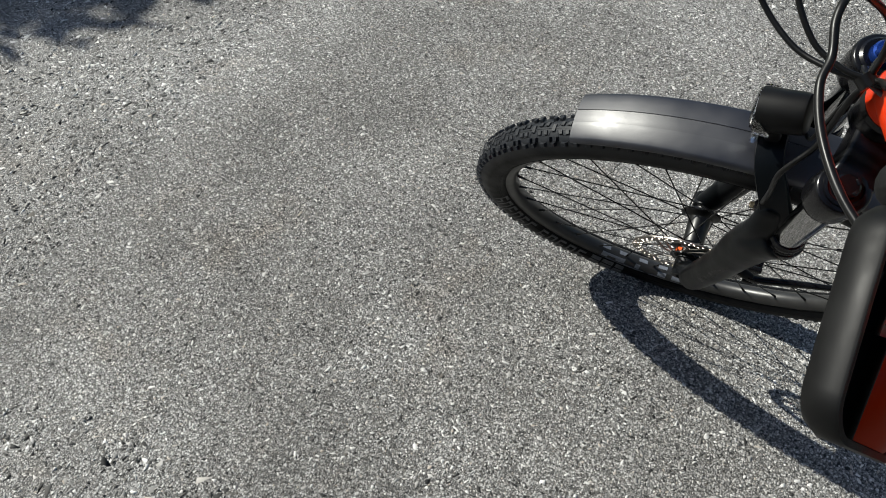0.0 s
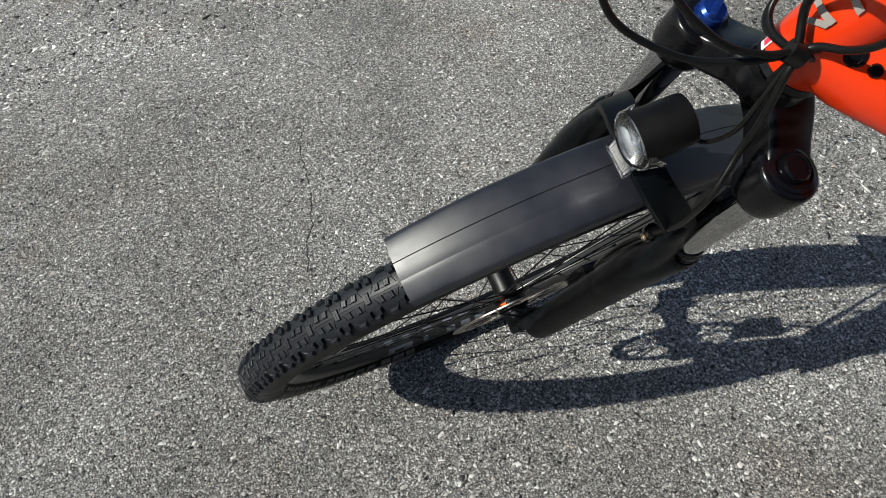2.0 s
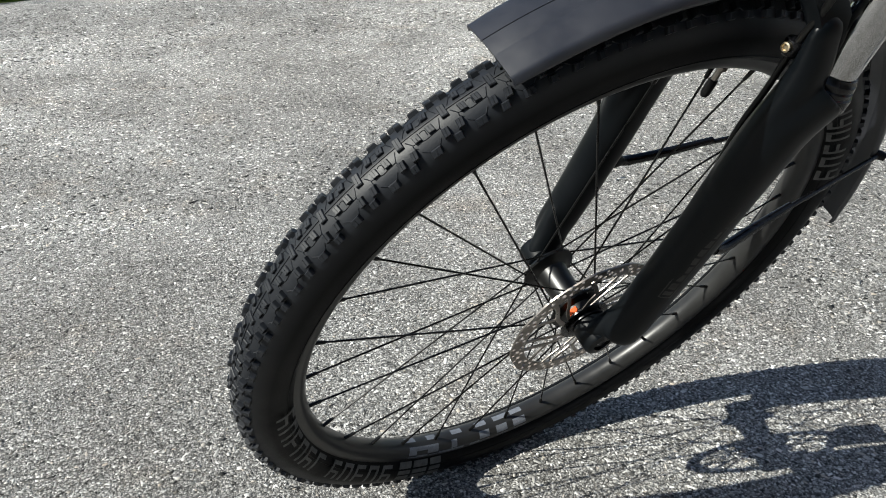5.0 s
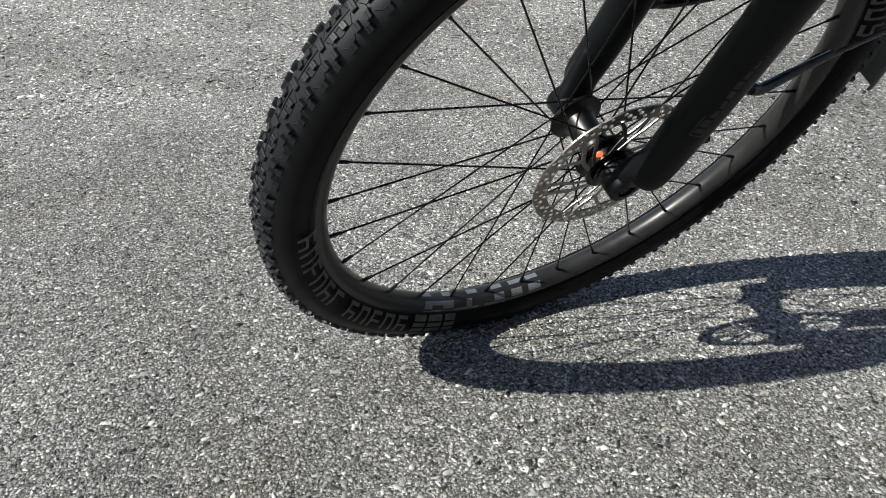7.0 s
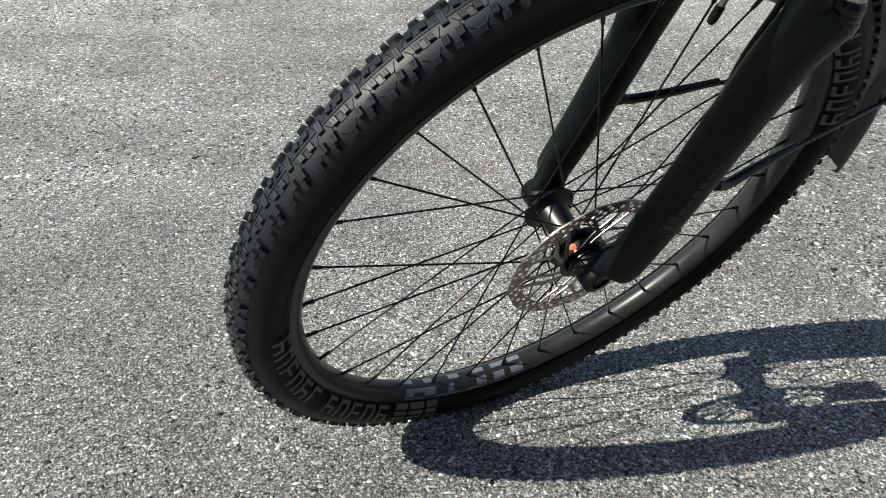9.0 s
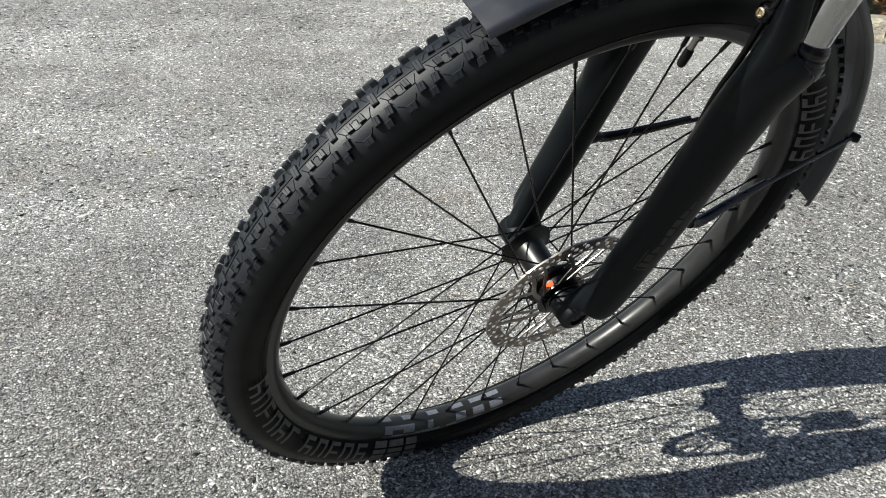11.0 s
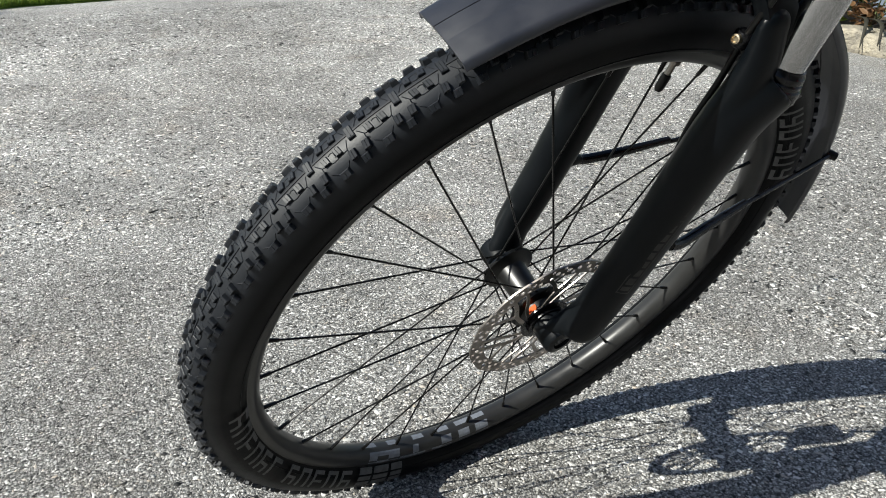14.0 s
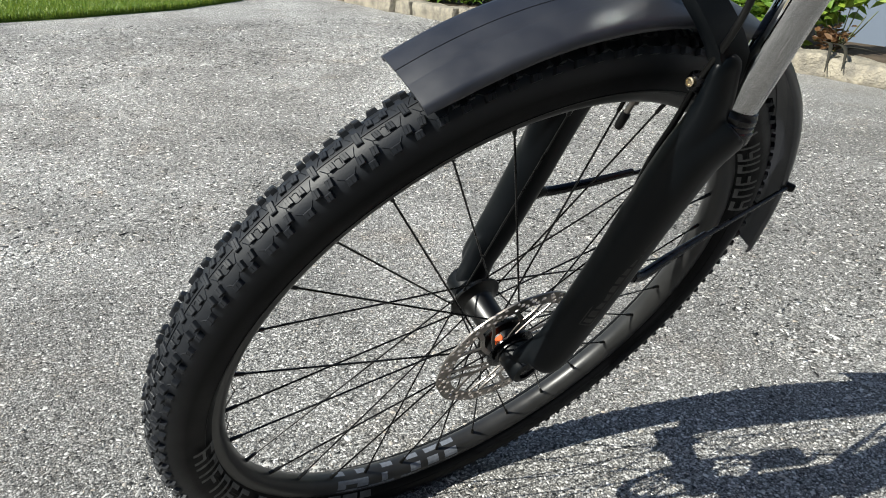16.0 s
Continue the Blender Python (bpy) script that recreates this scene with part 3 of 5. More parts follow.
def leg_axis(z):
    return float(np.interp(z, [-0.03, 0.0, 0.05, 0.13, 0.216, 0.28, 0.318], [0.001, -0.007, -0.020, -0.038, -0.054, -0.072, -0.086]))


def leg_y(s, z=0.0):
    return float(np.interp(z, [0.0, 0.30, 0.48], [0.0755, 0.0745, 0.0690] if s > 0 else [-0.071, -0.071, -0.0695]))


def build_leg(s):
    """s: +1 the brake side, -1 the far side."""
    bm = bmesh.new()
    zs = [0.013, 0.016, 0.023, 0.034, 0.05, 0.10, 0.16, 0.20, 0.235, 0.265, 0.285, 0.299, 0.311]
    rs = [0.0130, 0.0172, 0.0205, 0.0218, 0.0222, 0.0231, 0.0242, 0.0256, 0.0280, 0.0302, 0.0308, 0.0294, 0.0276]
    slim = [0.9, 0.9, 0.9, 0.9, 0.9, 0.9, 0.88, 0.85, 0.79, 0.74, 0.73, 0.79, 0.9]
    ahead = [0, 0, 0, 0, 0, 0, 0.001, 0.0025, 0.005, 0.0075, 0.0075, 0.004, 0]
    line = smooth_path([Vector((leg_axis(z) + f - (0.006 if s < 0 else 0.0), leg_y(s, z), z)) for z, f in zip(zs, ahead)], 3)
    along = [k / 3 for k in range(len(line))]
    sweep(bm, line, [float(np.interp(k, range(len(rs)), rs)) for k in along], 28, [float(np.interp(k, range(len(rs)), slim)) for k in along], (0, 1, 0))
    # the web that runs forward from the leg into the arched brace
    y = leg_y(s, 0.3)
    web = smooth_path([(leg_axis(0.17) + 0.004, y, 0.170), (-0.046, y * 0.99, 0.235), (-0.054, y * 0.98, 0.285), (-0.060, y * 0.97, 0.325), (-0.060, y * 0.90, 0.357)], 6)
    sweep(bm, web, [float(np.interp(k, [0, 5, 12, 18, 24], [0.0150, 0.0215, 0.0220, 0.0205, 0.0165])) for k in range(len(web))], 18, [0.72] * 13 + list(np.linspace(0.72, 0.5, 12)), (0, 1, 0), True)
    # the foot that carries the axle
    sweep(bm, smooth_path([(leg_axis(0.055) + 0.002, y * 0.95, 0.055), (-0.013, y * 0.87, 0.024), (-0.002, y * 0.78, 0.001)], 5), [0.0170, 0.0184, 0.0196, 0.0205, 0.0210, 0.0213, 0.0214, 0.0213, 0.0210, 0.0205, 0.0196], 18, 0.66, (0, 1, 0), True)
    leg = part("lower_leg", bm, FORKBLACK, fork, "matt black lower fork leg", True, 180)
    cast = leg.modifiers.new("cast in one", "REMESH")
    cast.mode, cast.voxel_size, cast.use_smooth_shade = "VOXEL", 0.0017, True
    soften = leg.modifiers.new("soft blends", "SMOOTH")
    soften.factor, soften.iterations = 0.5, 22
    inner, outer = (0.044, 0.0735) if s > 0 else (0.046, 0.0705)
    prof = [(0.004, inner), (0.0158, inner), (0.0180, inner + 0.002), (0.0182, outer - 0.004), (0.0166, outer - 0.001), (0.0098, outer), (0.0090, outer - 0.0045), (0.004, outer - 0.0045)]
    lathe("dropout", [(r, a * s) for r, a in prof], FORKBLACK, fork, "rounded axle boss", 32)
    tube("axle_bolt", [(0, (outer - 0.0060) * s, 0), (0, (outer - 0.0020) * s, 0)], [0.0086, 0.0070], GLOSS, fork, "black axle end", 16, 1)
    low, high = Vector((-0.086 - (0.006 if s < 0 else 0.0), leg_y(s, 0.30), 0.300)), Vector((-0.1025, leg_y(s, 0.48), 0.478))
    d = (high - low).normalized()
    tube("upper_tube", [low, high], 0.0170, CHROME, fork, "chromed upper fork tube", 40, 1)
    bm = bmesh.new()
    sweep(bm, [low + d * v for v in (0.003, 0.012, 0.0135, 0.0145, 0.018, 0.0192, 0.0204, 0.024, 0.0252, 0.0285)], [0.0232, 0.0232, 0.0228, 0.0214, 0.0214, 0.0204, 0.0208, 0.0204, 0.0194, 0.0183], 32)
    part("seal", bm, GLOSS, fork, "black rubber fork seal", True, 25)


def build_bridge():
    line = smooth_path([(-0.084, -0.067, 0.290), (-0.075, -0.0710, 0.335), (-0.056, -0.060, 0.380), (-0.041, -0.030, 0.403), (-0.036, 0.0, 0.409), (-0.041, 0.030, 0.401), (-0.060, 0.059, 0.372), (-0.076, 0.0710, 0.332), (-0.084, 0.067, 0.286)], 6)
    n = len(line)
    bm = bmesh.new()
    rows = []
    for i, q in enumerate(line):
        d = (line[min(i + 1, n - 1)] - line[max(i - 1, 0)]).normalized()
        along = Vector((0.80, 0, -0.10)).normalized()
        along = (along - d * along.dot(d)).normalized()
        out = d.cross(along)
        k = abs(i / (n - 1) * 2 - 1)
        half, deep = 0.0145 + 0.004 * k ** 2, 0.0050 + 0.003 * k
        rows.append([bm.verts.new(q + along * u * half + out * v * deep) for u, v in ((-1, -0.6), (-0.93, -1), (0.93, -1), (1, -0.6), (1, 0.6), (0.93, 1), (-0.93, 1), (-1, 0.6))])
    for a, b in zip(rows, rows[1:]):
        for k in range(8):
            j = (k + 1) % 8
            bm.faces.new((a[k], a[j], b[j], b[k]))
    bm.faces.new(rows[0][::-1]), bm.faces.new(rows[-1])
    part("fork_bridge", bm, FORKBLACK, fork, "arched brace over the mudguard", True, 40)


def build_crown():
    bm = bmesh.new()
    d = Vector((-0.138, 0, 1)).normalized()
    for s in (-1, 1):
        c = Vector((-0.1025, leg_y(s, 0.48), 0.481))
        sweep(bm, [c - d * v for v in (0.042, 0.040, 0.034, 0.006, 0.002, 0.0)], [0.0225, 0.0245, 0.0258, 0.0262, 0.0255, 0.0232], 32)
        line = smooth_path([c - d * 0.018, (-0.110, 0.046 * s, 0.470), (-0.116, 0.023 * s, 0.484), (-0.120, 0.0, 0.492)], 6)
        rows = []
        for i, q in enumerate(line):
            run = (line[min(i + 1, len(line) - 1)] - line[max(i - 1, 0)]).normalized()
            fore = (Vector((1, 0, 0.14)) - run * run.dot(Vector((1, 0, 0.14)))).normalized()
            up = run.cross(fore)
            k = i / (len(line) - 1)
            rows.append([bm.verts.new(q + fore * u + up * v) for u, v in rounded(0.042 + 0.010 * k, 0.031, 0.0055, 4)])
        for p, q in zip(rows, rows[1:]):
            n = len(p)
            for k in range(n):
                bm.faces.new((p[k], p[(k + 1) % n], q[(k + 1) % n], q[k]))
        bm.faces.new(rows[0]), bm.faces.new(rows[-1])
    c = Vector((-0.1135, 0.0, 0.498))
    sweep(bm, [c - d * 0.012, c - d * 0.009, c + d * 0.005, c + d * 0.018, c + d * 0.022], [0.024, 0.0265, 0.028, 0.0265, 0.0255], 28)
    part("crown", bm, GLOSS, fork, "gloss black fork crown", True, 45)
    for s, mat, name, label in ((1, GLOSS, "air_cap", "black air valve cap"), (-1, BLUE, "lockout_knob", "blue anodised lockout knob")):
        c = Vector((-0.1025, leg_y(s, 0.48), 0.481))
        bm = bmesh.new()
        if s < 0:
            sweep(bm, [c - d * 0.001, c + d * 0.001, c + d * 0.003], [0.0205, 0.0205, 0.018], 28)
            part("knob_base", bm, GLOSS, fork, "black knob seat")
            bm = bmesh.new()
            sweep(bm, [c + d * v for v in (0.001, 0.003, 0.011, 0.0135)], [0.0124, 0.0130, 0.0122, 0.0102], 24)
            block(bm, (0.0235, 0.0056, 0.008), Matrix.Translation(c + d * 0.0145) @ pose(0, 0, 0, 0, -8, 35), 0.002)
        else:
            sweep(bm, [c + d * v for v in (-0.001, 0.002, 0.003, 0.0015, 0.0015, 0.006, 0.0075)], [0.0205, 0.0200, 0.0170, 0.0160, 0.0125, 0.0120, 0.0100], 24)
            for k in range(5):
                a = 2 * math.pi * k / 5
                block(bm, (0.003, 0.006, 0.003), Matrix.Translation(c + d * 0.0065 + Vector((0.0095 * math.cos(a), 0.0095 * math.sin(a), 0))) @ pose(0, 0, 0, 0, -8, math.degrees(a)), 0.0006)
        part(name, bm, mat, fork, label, True, 30)


for s in (1, -1):
    build_leg(s)
build_bridge(), build_crown()


def fork_print():
    """The dark grey print down the outside of the brake-side leg, as plain bars."""
    letters = [(0.108 + 0.0112 * k, 0.1165 + 0.0112 * k, 0.0075, 62) for k in range(7)] + [(0.225 + 0.0112 * k, 0.234 + 0.0112 * k, 0.0085, 64) for k in range(4)]
    frame_lines = [(0.096, 0.0972, 0.0130, 62), (0.1880, 0.1892, 0.0130, 62), (0.096, 0.189, 0.0012, 77), (0.096, 0.189, 0.0012, 47), (0.100, 0.1052, 0.0085, 62)]
    for z0, z1, w, at in letters + frame_lines + [(0.194, 0.2075, 0.0125, 62)]:
        bm = bmesh.new()
        rows = []
        for z in (z0, (z0 + z1) / 2, z1):
            r = float(np.interp(z, [0.05, 0.10, 0.16, 0.22, 0.28], [0.0215, 0.0228, 0.0238, 0.0246, 0.0255])) + 0.0004
            row = []
            for k in range(5):
                a = radians(at) - (k / 4 - 0.5) * w / r
                row.append(bm.verts.new((leg_axis(z) + r * math.cos(a), leg_y(1, z) + 0.9 * r * math.sin(a), z)))
            rows.append(row)
        for a, b in zip(rows, rows[1:]):
            for k in range(4):
                bm.faces.new((a[k], a[k + 1], b[k + 1], b[k]))
        part("fork_print", bm, FORKPRINT, fork, "plain dark grey print")


fork_print()


def build_caliper():
    bm = bmesh.new()
    block(bm, (0.026, 0.026, 0.052), Matrix.Translation((-0.082, 0.0455, 0.070)) @ pose(0, 0, 0, 0, -10), 0.004)
    block(bm, (0.020, 0.012, 0.074), Matrix.Translation((-0.072, 0.056, 0.070)) @ pose(0, 0, 0, 0, -10), 0.003)
    part("brake_caliper", bm, GLOSS, fork, "black disc brake caliper")
    for z in (0.036, 0.104):
        tube("caliper_bolt", [(-0.082, 0.058, z), (-0.097, 0.058, z + 0.001)], 0.0048, GLOSS, fork, "", 10, 1)


build_caliper()

# -- mudguard
mudguard = group_part("mudguard", bicycle, "dark grey plastic mudguard with two creases", FORK)


def guard_at(k):
    """Degrees, radius, middle and half-width along the mudguard, k from 0 ahead to 1 behind."""
    deg = 61.6 + 115.0 * k
    rad = float(np.interp(deg, [60, 75, 92, 113, 128, 150, 180], [0.3855, 0.3880, 0.3905, 0.3945, 0.3900, 0.3900, 0.3960]))
    mid = 0.001
    half = float(np.interp(deg, [60, 70, 90, 180], [0.0335, 0.0350, 0.0360, 0.0345]))
    return deg, rad, mid, half


def build_mudguard():
    """A blade with two fine creases that run straight along it."""
    bm = bmesh.new()
    steps = 120
    rows = []
    for k in range(steps + 1):
        deg, rad, mid, half = guard_at(k / steps)
        c0, c1 = (-0.0065 - mid) / half, (0.0105 - mid) / half
        bow = lambda u: 0.0004 - 0.0050 * abs(u) ** 2.1
        section = [(-1.0, -0.0155), (-0.995, -0.0105), (-0.975, -0.0074), (-0.93, bow(0.97)), (-0.84, bow(0.84)), (-0.72, bow(0.72)), (-0.55, bow(0.55)), (c0 - 0.016, bow(c0 - 0.016)), (c0, bow(c0) - 0.0009), (c0 + 0.016, bow(c0 + 0.016)), ((c0 + c1) / 2, bow((c0 + c1) / 2)), (c1 - 0.010, bow(c1 - 0.010)), (c1, bow(c1) - 0.00006), (c1 + 0.010, bow(c1 + 0.010)), (0.42, bow(0.42)), (0.58, bow(0.58)), (0.72, bow(0.72)), (0.84, bow(0.84)), (0.93, bow(0.97)), (0.975, -0.0074), (0.995, -0.0105), (1.0, -0.0155)]
        lip = min(1.0, 0.35 + k / steps / 0.05) * (0.35 + 0.9 * max(0.0, k / steps - 0.35))
        section = [(u, dr if dr > -0.008 else -0.0074 + (dr + 0.0074) * lip) for u, dr in section]
        top = [bm.verts.new(polar(rad + dr, deg, mid + u * half)) for u, dr in section]
        low = [bm.verts.new(polar(rad + dr - 0.0022, deg, mid + u * half * 0.94)) for u, dr in reversed(section)]
        rows.append(top + low)
    n = len(rows[0])
    for a, b in zip(rows, rows[1:]):
        for i in range(n):
            bm.faces.new((a[i], a[(i + 1) % n], b[(i + 1) % n], b[i]))
    m = n // 2
    for row in (rows[0], rows[-1]):
        for i in range(m - 1):
            bm.faces.new((row[i], row[i + 1], row[n - 2 - i], row[n - 1 - i]))
    part("guard", bm, PLASTIC, mudguard, "dark grey plastic blade", True, 50)


def build_stay(s):
    end = Vector((-0.362, 0.036 if s > 0 else -0.036, 0.142))
    start = Vector((-0.078, 0.078, 0.128)) if s > 0 else Vector((-0.070, -0.068, 0.116))
    along = [start, start + Vector((-0.018, -0.001 * s, -0.004)), start.lerp(end, 0.22) + Vector((0, 0, -0.004)), start.lerp(end, 0.6) + Vector((0, 0, -0.002)), end]
    tube("stay", along, 0.0028, GLOSS, mudguard, "thin black stay", 10, 6)
    tube("stay_sleeve", along[:3] + [start.lerp(end, 0.42)], [0.0056, 0.0056, 0.0052, 0.0040], GLOSS, mudguard, "black rubber sleeve", 12, 6)
    bm = bmesh.new()
    sweep(bm, [start + Vector((0.010, -0.004 * s, 0.004)), start + Vector((-0.004, -0.001 * s, -0.001))], [0.0075, 0.0062], 12, 1.0, (0, 1, 0), True)
    part("stay_clip", bm, LAMPBLACK, mudguard, "black stay clip on the fork leg")
    tube("stay_nut", [end + Vector((0.005, -0.004 * s, 0.0)), end + Vector((-0.003, 0.005 * s, 0))], [0.0062, 0.0050], LAMPBLACK, mudguard, "black end nut", 10, 1)


build_mudguard()
for s in (1, -1):
    build_stay(s)

# -- headlight
headlight = group_part("headlight", bicycle, "black cylindrical headlight with clear lens", FORK)


def build_headlight():
    back, front = Vector((-0.0585, -0.0030, 0.4645)), Vector((-0.0145, -0.0045, 0.4515))
    d = (front - back).normalized()
    size = (front - back).length
    bm = bmesh.new()
    sweep(bm, [back + d * v for v in (0.0, 0.0015, 0.005, 0.030, size - 0.006, size, size, size - 0.016)], [0.0180, 0.0204, 0.0214, 0.0224, 0.0230, 0.0232, 0.0222, 0.0218], 48)
    part("lamp_body", bm, LAMPBLACK, headlight, "matt black lamp body", True, 40)
    q = d.to_track_quat("Z", "Y").to_matrix().to_4x4()
    tip = Matrix.Translation(front) @ pose(0, 0, 0, 0, -14) @ Matrix.Translation(-front)      # the lens looks up a little
    m = tip @ Matrix.Translation(front + d * 0.002) @ q @ pose(0, 0, 0, 90)
    bm = bmesh.new()
    turned(bm, [(0.0200, 0.0014), (0.0184, 0.0006), (0.0160, -0.0002), (0.0125, -0.0012), (0.0080, -0.0020), (0.0030, -0.0023), (0.0002, -0.0023)], 40, False)
    bmesh.ops.transform(bm, matrix=m, verts=bm.verts)
    mirror_bowl = part("lamp_mirror", bm, REFLECTOR, headlight, "bright lamp reflector", True, 60)
    lathe("bulb_seat", [(0.0005, 0.0006), (0.0030, 0.0000), (0.0036, -0.0030), (0.0005, -0.0032)], PRISM, mirror_bowl, "clear bulb cover", 16, False, m)
    lathe("lens", [(0.0002, 0.0072), (0.010, 0.0066), (0.0168, 0.0056), (0.0204, 0.0042), (0.0218, 0.0018), (0.0228, 0.0012), (0.0228, -0.0030), (0.0220, -0.0034)], LENS, headlight, "clear domed lens", 48, False, m).visible_shadow = False
    # clear teeth that run back from the lens along both sides of the body
    for s in (-1, 1):
        bm = bmesh.new()
        rows = []
        for back_by, spread, r in ((-0.003, 34, 0.0236), (0.002, 30, 0.0240), (0.007, 15, 0.0250), (0.0135, 3, 0.0265)):
            for lift in (0.0, 0.0016):
                rows.append([bm.verts.new(front - d * back_by + Vector((0.28 * math.sin(radians(a)), s * math.cos(radians(a)), 0.96 * math.sin(radians(a)))) * (r + lift)) for a in (-spread, -spread / 3, spread / 3, spread)])
        for k in range(0, 6, 2):
            for i in range(3):
                bm.faces.new((rows[k][i], rows[k][i + 1], rows[k + 2][i + 1], rows[k + 2][i]))
                bm.faces.new((rows[k + 1][i], rows[k + 3][i], rows[k + 3][i + 1], rows[k + 1][i + 1]))
            for i in (0, 3):
                bm.faces.new((rows[k][i], rows[k + 2][i], rows[k + 3][i], rows[k + 1][i]))
        for k in (0, 6):
            for i in range(3):
                bm.faces.new((rows[k][i], rows[k][i + 1], rows[k + 1][i + 1], rows[k + 1][i]))
        bmesh.ops.transform(bm, matrix=tip, verts=bm.verts)
        part("lens_tooth", bm, PRISM, headlight, "clear plastic tooth of the lens", False)
    bm = bmesh.new()
    block(bm, (0.006, 0.0330, 0.024), tip @ Matrix.Translation((-0.0265, -0.0045, 0.4165)) @ pose(0, 0, 0, 0, 12), 0.0025)
    part("front_reflector", bm, PRISM, headlight, "clear prismatic reflector")
    bm = bmesh.new()
    for i in range(12):
        for j in range(11):
            block(bm, (0.0014, 0.0019, 0.0018), tip @ Matrix.Translation((-0.0315 + 0.00047 * j, -0.0172 + 0.0023 * i, 0.4055 + 0.0022 * j)) @ pose(0, 0, 0, 45, 12), 0.0)
    tagged(part("prism_pattern", bm, REFLECTOR, headlight, "small bright prisms", False), kind="stuff")
    bm = bmesh.new()
    block(bm, (0.016, 0.026, 0.040), Matrix.Translation((-0.0350, -0.003, 0.4180)) @ pose(0, 0, 0, 0, 8), 0.004)
    part("lamp_bracket", bm, LAMPBLACK, headlight, "black lamp bracket")


build_headlight()

# -- frame, behind the steering
frame_group = group_part("frame", bicycle, "glossy orange bicycle frame")


def steer(q):
    return FORK @ Vector(q)


BACK, UP = Vector((-0.677, 0.736, 0.0)), Vector((0.149, 0.137, 0.979))


def build_frame():
    low, high = steer((-0.1165, 0.001, 0.524)), steer((-0.137, 0.0, 0.655))
    h = (high - low).normalized()
    bm = bmesh.new()
    sweep(bm, [low, low.lerp(high, 0.04), low.lerp(high, 0.5), low.lerp(high, 0.95), high], [0.0260, 0.0290, 0.0275, 0.0285, 0.0260], 32)
    part("head_tube", bm, ORANGE, frame_group, "orange head tube")
    start = low.lerp(high, 0.21)
    d = (BACK * math.cos(radians(19)) - UP * math.sin(radians(19))).normalized()
    side = UP.cross(BACK).normalized()
    bm = bmesh.new()
    sweep(bm, [start - d * 0.012, start + d * 0.03, start + d * 0.10, start + d * 0.22, start + d * 0.60], [0.0300, 0.0385, 0.0395, 0.0385, 0.0375], 28, [0.95, 1.0, 1.05, 1.1, 1.1], side)
    part("main_tube", bm, ORANGE, frame_group, "thick orange main tube")
    start = low.lerp(high, 0.80)
    bm = bmesh.new()
    sweep(bm, [start, start + d * 0.05, start + d * 0.16, start + d * 0.50], [0.0285, 0.0300, 0.0290, 0.0270], 24, 1.0, side)
    part("upper_tube", bm, ORANGE, frame_group, "orange upper tube")
    bm = bmesh.new()
    at = steer((-0.1155, 0.001, 0.519))
    sweep(bm, [at - h * 0.003, at + h * 0.001, at + h * 0.006], [0.027, 0.029, 0.027], 32)
    part("lower_race", bm, GLOSS, frame_group, "black headset race")
    # plain grey shapes on the side of the main tube, where it is lettered
    out = (side if side.y > 0 else -side)
    e1 = (BACK - h * BACK.dot(h)).normalized()
    e2 = h.cross(e1)
    for stroke in ([(0.0410, -160), (0.0455, -151), (0.0520, -138), (0.0570, -125)], [(0.0545, 184), (0.0575, -158), (0.0590, -140), (0.0605, -124)], [(0.0555, 178), (0.0660, 184), (0.0765, -164), (0.0775, -144)], [(0.0855, 190), (0.0835, -153), (0.0810, -133), (0.0786, -113)]):
        bm = bmesh.new()
        rows = []
        for u, a, _ in smooth_path([(u, a % 360, 0) for u, a in stroke], 5):
            a, r = radians(a), 0.0299
            rows.append([bm.verts.new(low + h * (u + w) + (e1 * math.cos(a) + e2 * math.sin(a)) * r) for w in (-0.0028, 0.0028)])
        for a, b in zip(rows, rows[1:]):
            bm.faces.new((a[0], a[1], b[1], b[0]))
        part("grey_mark", bm, GREYPAINT, frame_group, "plain grey mark")
    # a small red and white sticker low on the head tube
    for mat, u0, u1, a0, a1, r in ((WHITE, 0.001, 0.017, 183, 199, 0.0296), (PINK, 0.005, 0.013, 186, 196, 0.0299)):
        bm = bmesh.new()
        rows = [[bm.verts.new(low + h * u + (e1 * math.cos(radians(a)) + e2 * math.sin(radians(a))) * r) for a in np.linspace(a0, a1, 6)] for u in (u0, u1)]
        for k in range(5):
            bm.faces.new((rows[0][k], rows[0][k + 1], rows[1][k + 1], rows[1][k]))
        part("frame_sticker", bm, mat, frame_group, "small red and white sticker")
    for c, r in ((Vector((-0.0960, 0.4132, 0.8473)), 0.0078), (Vector((-0.1035, 0.4257, 0.8415)), 0.0050)):
        bm = bmesh.new()
        n = Vector((0.66, 0.62, 0.42)).normalized()
        sweep(bm, [c - n * 0.008, c + n * 0.0005, c + n * 0.002, c + n * 0.002, c + n * 0.0012], [r, r, r * 0.85, r * 0.6, r * 0.5], 18)
        part("cable_port", bm, GLOSS, frame_group, "black cable port")


build_frame()

# -- hoses and cables
cables = group_part("cable_set", bicycle, "black brake hoses and cables", FORK)
KNOT = (-0.0815, 0.0085, 0.5655)


